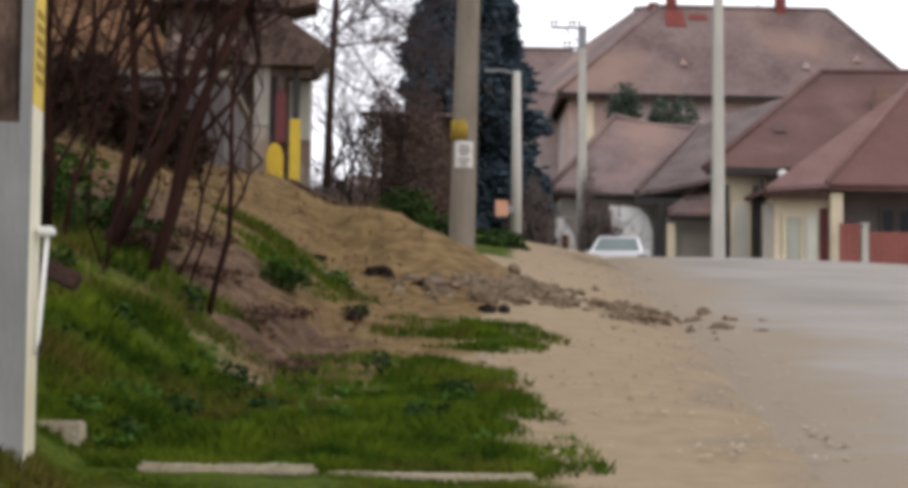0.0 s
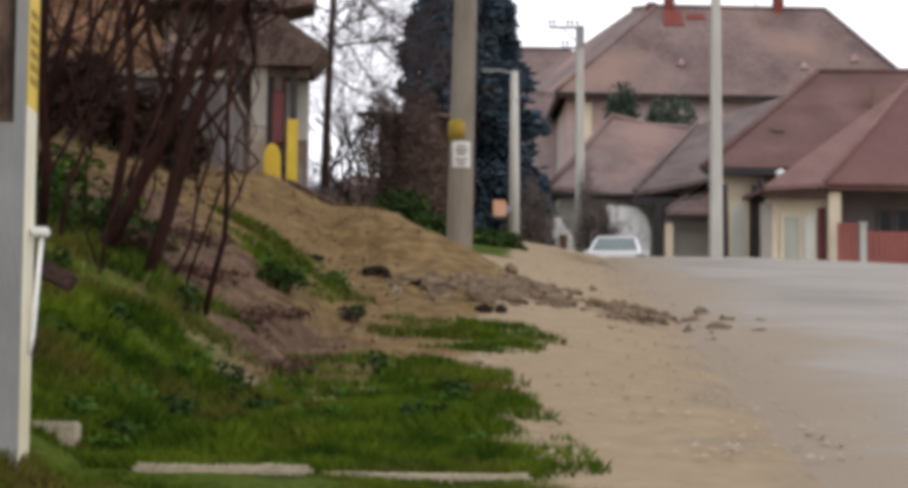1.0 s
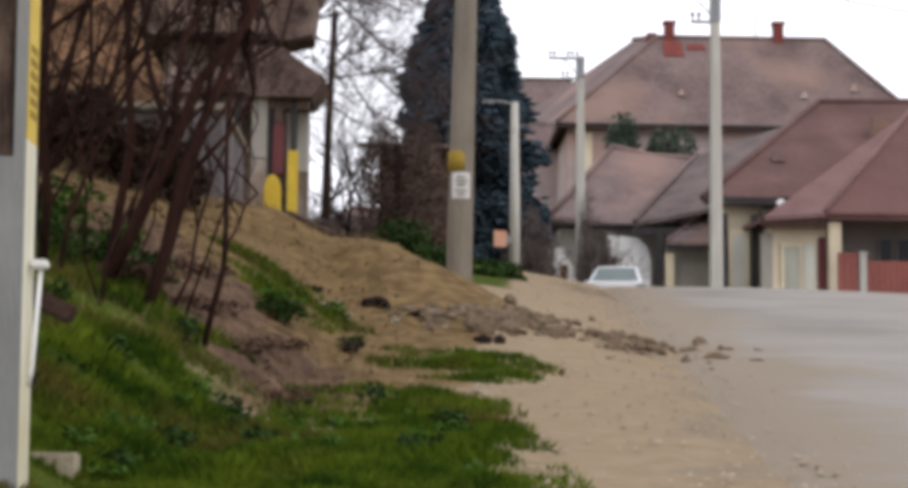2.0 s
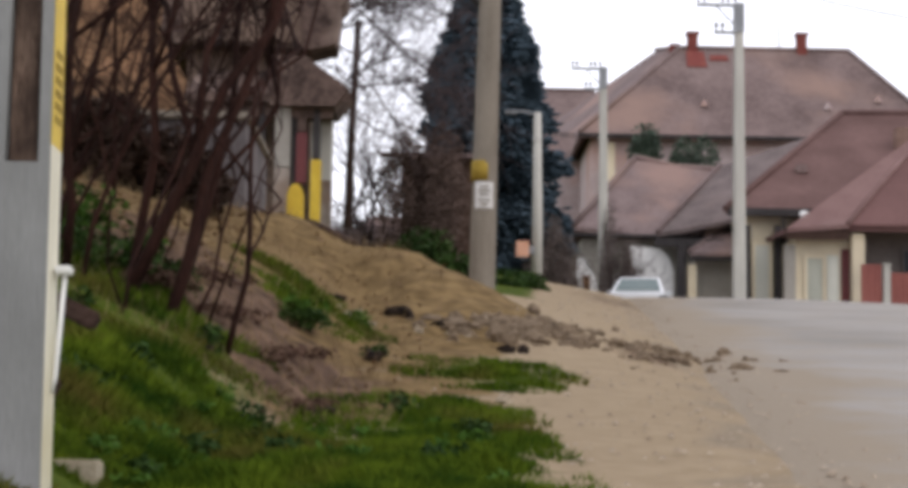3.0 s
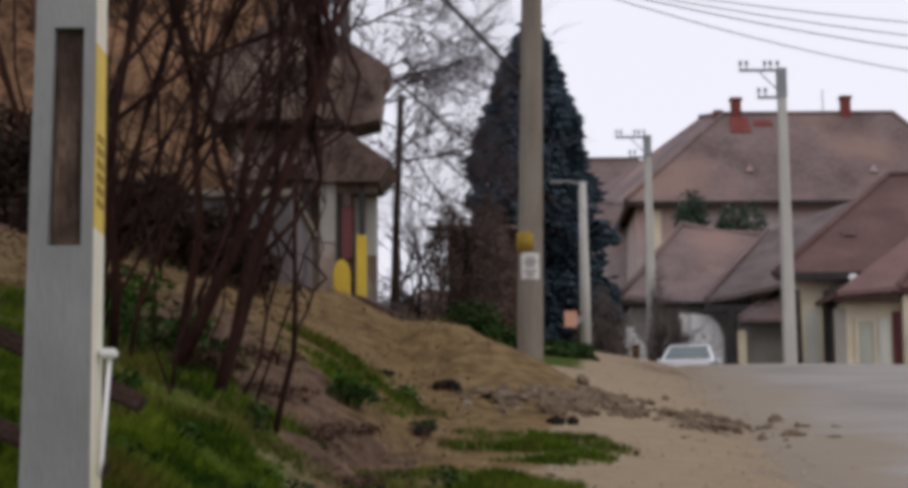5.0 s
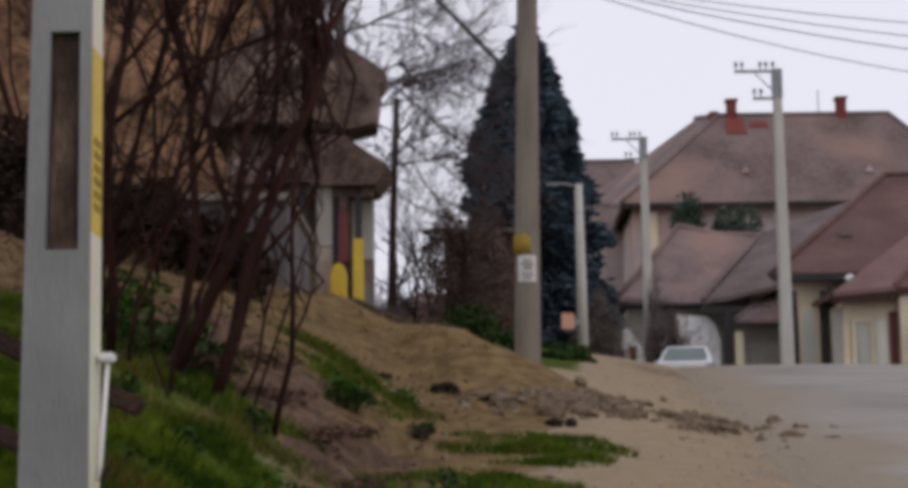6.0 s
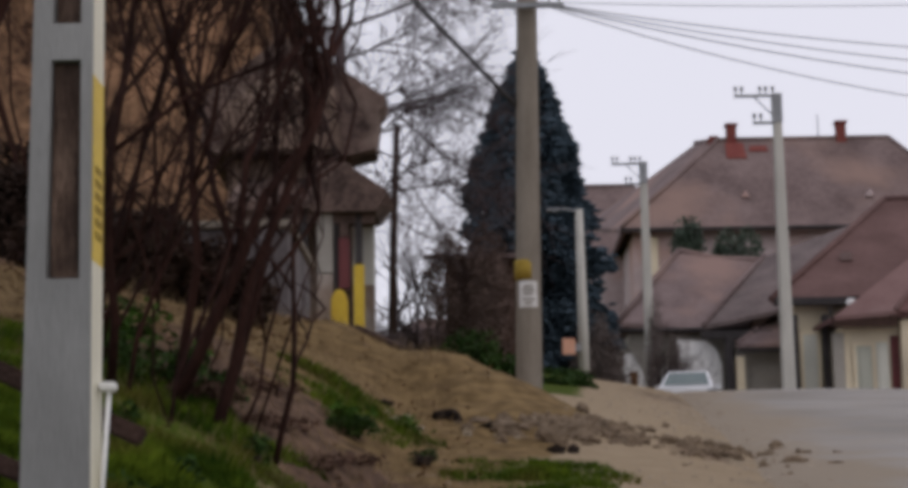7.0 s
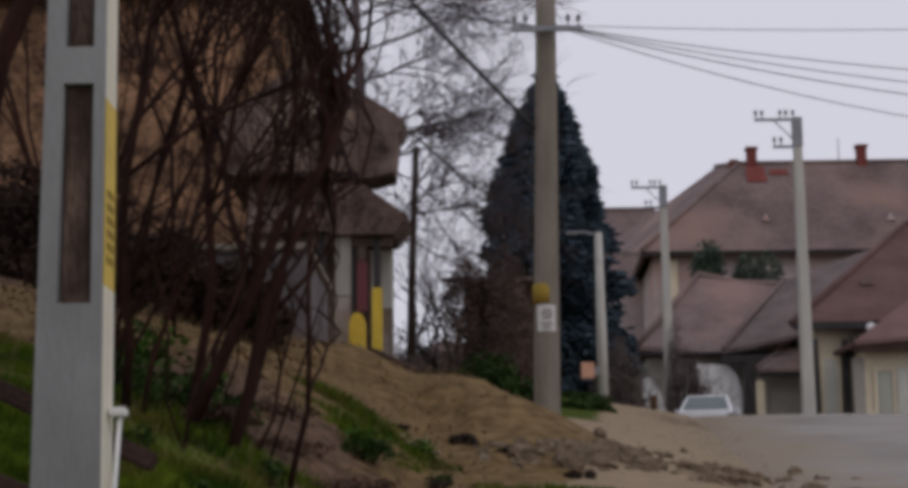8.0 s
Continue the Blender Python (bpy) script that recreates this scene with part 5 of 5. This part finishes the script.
for k, (x, y, rz) in enumerate(((-1.85, 44.0, 0.85), (-1.45, 45.0, 0.8), (-0.95, 46.0, 0.75), (-0.4, 46.0, 0.9), (-1.7, 39.0, 0.4))):
    leafy("bare_thicket", "grey-brown leafless thicket behind the spoil heap", x, y, gz(x, y) - 0.05, 0.5, rz, 2200, 0.035, M_BARK_FAR, 80 + k, group="grey thickets")
for k, (x, y, rx, rz) in enumerate(((-1.55, 15.2, 0.35, 0.10), (-1.15, 14.6, 0.32, 0.09), (-0.95, 15.6, 0.3, 0.08), (-0.8, 13.7, 0.26, 0.08), (-1.75, 16.6, 0.35, 0.12), (-2.1, 14.9, 0.35, 0.12))):
    leafy("dead_bramble", "low patch of dead reddish-brown brambles on bare earth", x, y, gz(x, y) - 0.03, rx, rz, 420, 0.03, M_DEADLEAF, 140 + k, 0.5, group="dead brambles on the bank")
rng = random.Random(31)
for k in range(22):
    x, y = rng.uniform(-1.7, 0.4), rng.uniform(9.9, 12.9)
    leafy("weed", "broad-leaved green weed in the grass", x, y, gz(x, y) - 0.01, rng.uniform(0.06, 0.14), rng.uniform(0.05, 0.09), 60, 0.03, M_LEAF, 400 + k, group="weeds in the grass")
for k, (x, y, rx, rz) in enumerate(((-1.52, 13.74, 0.12, 0.14), (-1.15, 12.44, 0.2, 0.12), (-1.02, 12.1, 0.16, 0.1), (0.12, 11.4, 0.2, 0.1), (-1.3, 11.3, 0.16, 0.1), (-0.82, 11.54, 0.14, 0.1), (-1.48, 10.3, 0.14, 0.08), (-0.14, 13.6, 0.2, 0.14), (-0.43, 17.0, 0.12, 0.1), (-2.3, 13.1, 0.16, 0.14), (-1.85, 12.2, 0.2, 0.12), (-1.95, 11.4, 0.22, 0.12), (0.3, 12.7, 0.16, 0.08))):
    leafy("weed", "dark green leafy weed clump in the grass", x, y, gz(x, y) - 0.02, rx, rz, 170, 0.032, M_BUSH, 460 + k, group="dark weeds in the grass")

# ------------------------------------------------------------------ small things on the verge


def plank(name, a, b, w, h, m, label, category, group=""):
    a, b = Vector(a), Vector(b)
    ln = (b - a).length
    bm = box(0, ln, -w / 2, w / 2, -h / 2, h / 2, min(w, h) * 0.18)
    d = (b - a).normalized()
    side = Vector((0, 0, 1)).cross(d).normalized()
    mt = Matrix((d, side, d.cross(side))).transposed().to_4x4()
    mt.translation = a
    bm.transform(mt)
    return tagged(part(name, bm, m), label, category, group)


plank("fallen_log", (-1.5, 24.7, gz(-1.5, 24.7) + 0.12), (-0.9, 24.2, gz(-0.9, 24.2) + 0.07), 0.14, 0.15, M_LOG, "dark fallen log lying behind the spoil heap", "log")
plank("timber_rail", (-3.4, 10.1, 2.95), (-1.69, 10.1, 2.13), 0.09, 0.10, M_LOG, "dark weathered timber rail sloping down the bank", "rail", "timber rails")
plank("timber_rail", (-3.4, 10.0, 2.42), (-1.86, 10.0, 1.78), 0.09, 0.10, M_LOG, "dark weathered timber rail sloping down the bank", "rail", "timber rails")
tagged(part("concrete_block", box(-1.86, -1.60, 9.65, 9.9, 1.1, 1.43, 0.012), M_KERB), "pale concrete block set in the grass", "block")


def kerb(x0, x1, y0, y1, z1, label, seed):
    """A worn kerb stone with chipped, uneven edges."""
    bm = box(x0, x1, y0, y1, 1.03, z1, 0.02)
    bmesh.ops.subdivide_edges(bm, edges=[e for e in bm.edges if abs(e.verts[0].co.x - e.verts[1].co.x) > 0.3], cuts=16)
    for v in bm.verts:
        v.co += Vector((0, 0.012 * noise.noise(v.co * 9 + Vector((seed, 0, 0))), 0.014 * noise.noise(v.co * 7 + Vector((0, seed, 0)))))
    return tagged(part("concrete_kerb", bm, M_KERB), label, "kerb", "kerb stones")


kerb(-1.27, -0.42, 9.35, 9.55, 1.238, "worn pale concrete kerb stone crossing the grass", 3)
kerb(-0.40, 0.62, 9.34, 9.52, 1.208, "worn pale concrete kerb stone sunk in the grass", 8)


def rock(name, x, y, r, m, label, seed, sink=0.42, flat=0.75):
    rng = random.Random(seed)
    stretch = (rng.uniform(0.8, 1.5), rng.uniform(0.7, 1.3))
    flat = flat * rng.uniform(0.7, 1.5)
    bm = bmesh.new()
    bmesh.ops.create_icosphere(bm, subdivisions=2, radius=r)
    for v in bm.verts:
        k = 1 + 0.65 * noise.noise(v.co * (1.5 / r) + Vector((seed, 0, 0))) + 0.5 * noise.noise(v.co * (3.6 / r) + Vector((0, seed, 0)))
        v.co = Vector((v.co.x * k * stretch[0], v.co.y * k * stretch[1], v.co.z * k * flat))
    bm.transform(Matrix.Translation((x, y, gz(x, y) + r * flat * (1 - 2 * sink))))
    return tagged(part(name, bm, m), label, "stone" if name == "stone" else "clod", "stones and clods")


# Near-black colour for the darkest lumps on the heap and bank.
M_BLACKEARTH = mat("near_black_earth", (0.008, 0.006, 0.005), (0.028, 0.019, 0.015), 10, 0.95, 0.5, 5)
M_CLOD = mat("damp_clod", (0.125, 0.092, 0.062), (0.25, 0.187, 0.128), 12, 0.95, 0.6, 6)
M_STONE = mat("pale_stone", (0.27, 0.22, 0.155), (0.38, 0.32, 0.235), 5, 0.9, 0.4, 6)
rng = random.Random(9)
for i in range(230):
    x, y = (rng.gauss(0.95, 0.45), rng.gauss(19.6, 0.5)) if i % 5 < 3 else (rng.gauss(2.3, 0.6), rng.gauss(20.3, 1.0))
    rock("clod", x, y, (0.018 if i % 5 > 2 else 0.036) + 0.085 * rng.random() ** 3, M_CLOD, "lump of dug-up brown earth at the heap's toe", i)
for i in range(12):
    x = rng.uniform(-1.0, 0.7)
    y = rng.uniform(18.6, 20.2)
    rock("stone", x, y, rng.uniform(0.02, 0.06), M_STONE, "pale stone lying in the sand", 200 + i)
for x, y, r in ((0.58, 14.5, 0.08), (-1.4, 10.6, 0.03), (0.9, 10.2, 0.03), (-0.2, 10.5, 0.025)):
    rock("stone", x, y, r, M_STONE, "pale stone lying at the edge of the grass", int(50 + 10 * x))
for x, y, r in ((-0.26, 20.25, 0.10), (0.16, 19.6, 0.06), (0.3, 19.55, 0.05), (-0.45, 16.8, 0.07), (0.75, 18.2, 0.06), (0.9, 18.3, 0.05), (-1.51, 13.6, 0.06), (-0.9, 19.6, 0.05), (-0.77, 13.4, 0.06), (-0.65, 13.5, 0.05)):
    rock("clod", x, y, r, M_BLACKEARTH, "near-black lump on the flank of the heap", int(70 + 10 * y))


def grass():
    """Blades of grass over the verge and the bank."""
    rs = np.random.RandomState(3)
    n = 330000
    x, y = rs.uniform(-4.6, 1.4, n), 8.4 + 11.0 * rs.uniform(0, 1, n) ** 1.3
    tuft = np.array([noise.noise((a * 2.2, b * 2.2, 30)) for a, b in zip(x, y)])
    cov = grass_cover(x, y)
    keep = (cov + 0.85 * tuft > 0.12 + 0.85 * rs.rand(n)) & (cov > 0.12)
    x, y, tuft, cov = x[keep], y[keep], tuft[keep], cov[keep]
    z = ground_z(x, y)
    a = rs.uniform(0, 6.283, len(x))
    h = (0.03 + 0.055 * rs.rand(len(x))) * (1 + 1.6 * np.clip(tuft, -0.5, 0.9)) * (0.45 + 0.55 * cov) * np.where((y < 9.4) & (x > -1.5), 0.25, 1) * np.where((y > 9.1) & (y < 9.95) & (x > -2.0) & (x < -1.5), 0.4, 1)
    w = 0.0045 + 0.004 * rs.rand(len(x))
    lean = rs.uniform(0.2, 0.9, len(x)) * h
    b = rs.uniform(0, 6.283, len(x))
    base = np.stack([x, y, z - 0.03], -1)
    side = np.stack([np.cos(a) * w, np.sin(a) * w, 0 * w], -1)
    tipv = np.stack([np.cos(b) * lean, np.sin(b) * lean, h + 0.03], -1)
    v = np.stack([base - side, base + side, base + tipv * [0.4, 0.4, 0.62] + side * 0.7, base + tipv], 1).reshape(-1, 3)
    k = np.arange(len(x)) * 4
    f = np.concatenate([np.stack([k, k + 1, k + 2], -1), np.stack([k, k + 2, k + 3], -1)])
    ob = raw("grass", v.tolist(), f.tolist(), M_GRASS)
    tagged(ob, "short tufty green grass on the verge and bank", "grass", kind="stuff")
    n = 26000
    x, y = rs.uniform(-4.4, -0.2, n), 13.0 + 13.0 * rs.rand(n) ** 1.5
    hp = heap(x, y) + 0.4 * smooth(-2, -3, x)
    keep = rs.rand(n) < 0.25 + 0.4 * hp
    x, y = x[keep], y[keep]
    z = ground_z(x, y)
    a, b = rs.uniform(0, 6.283, len(x)), rs.uniform(0, 6.283, len(x))
    h, w = 0.04 + 0.2 * rs.rand(len(x)) ** 2, 0.0035
    base = np.stack([x, y, z - 0.03], -1)
    side = np.stack([np.cos(a) * w, np.sin(a) * w, 0 * a], -1)
    tipv = np.stack([np.cos(b) * h * 0.8, np.sin(b) * h * 0.8, h + 0.03], -1)
    v = np.stack([base - side, base + side, base + tipv], 1).reshape(-1, 3)
    k = np.arange(len(x)) * 3
    ob = raw("dry_grass", v.tolist(), np.stack([k, k + 1, k + 2], -1).tolist(), M_STRAW)
    tagged(ob, "dry straw-coloured grass on the heap and bank", "grass", kind="stuff")


grass()


def litter():
    """Fallen leaves on the bank and bare earth, and grit on the sand."""
    rs = np.random.RandomState(12)
    n = 14000
    x, y = rs.uniform(-5.0, 0.2, n), rs.uniform(12.6, 25.0, n)
    keep = rs.rand(n) < np.clip(1.0 - grass_cover(x, y), 0.1, 1) * np.where(x > -1.9, 0.16, 0.7)
    x, y = x[keep], y[keep]
    z = ground_z(x, y) + 0.005 + 0.02 * rs.rand(len(x))
    a, s_, tilt = rs.uniform(0, 6.283, len(x)), rs.uniform(0.015, 0.04, len(x)), rs.uniform(-0.6, 0.6, len(x))
    c = np.stack([x, y, z], -1)
    u = np.stack([np.cos(a) * s_, np.sin(a) * s_, tilt * s_], -1)
    w = np.stack([-np.sin(a) * s_ * 0.6, np.cos(a) * s_ * 0.6, np.abs(tilt) * s_ * 0.5], -1)
    v = np.stack([c - u, c + w, c + u, c - w], 1).reshape(-1, 3)
    k = np.arange(len(x)) * 4
    ob = raw("leaf_litter", v.tolist(), np.stack([k, k + 1, k + 2, k + 3], -1).tolist(), M_LITTER)
    tagged(ob, "brown fallen leaves scattered over the earth bank", "leaf litter", kind="stuff")
    n = 2600
    y = 10.0 + 28.0 * rs.rand(n) ** 1.2
    x = road_edge(y) + 0.6 - np.abs(rs.normal(0, 1.3, n))
    keep = (grass_cover(x, y) < 0.5) & (x > -1.2)
    x, y = x[keep], y[keep]
    r = 0.006 + 0.026 * rs.rand(len(x)) ** 3
    c = np.stack([x, y, np.maximum(ground_z(x, y), road_z(y) + 0.02) + 0.3 * r], -1)
    dirs = np.array([(1, 0, 0), (0, 1, 0), (-1, 0, 0), (0, -1, 0), (0.1, 0.1, 0.7)])
    v = (c[:, None, :] + r[:, None, None] * dirs[None] * rs.uniform(0.6, 1.3, (len(x), 5, 1))).reshape(-1, 3)
    k = np.arange(len(x)) * 5
    f = np.concatenate([np.stack([k + i, k + (i + 1) % 4, k + 4], -1) for i in range(4)])
    ob = raw("grit", v.tolist(), f.tolist(), M_GRIT)
    tagged(ob, "small stones and grit strewn over the sandy verge", "gravel", kind="stuff")


M_LITTER = mat("fallen_leaves", (0.12, 0.072, 0.042), (0.27, 0.175, 0.10), 9, 0.9, 0.0, 4)
M_GRIT = mat("grit_stones", (0.20, 0.15, 0.105), (0.42, 0.35, 0.27), 9, 0.9, 0.2, 4)
litter()
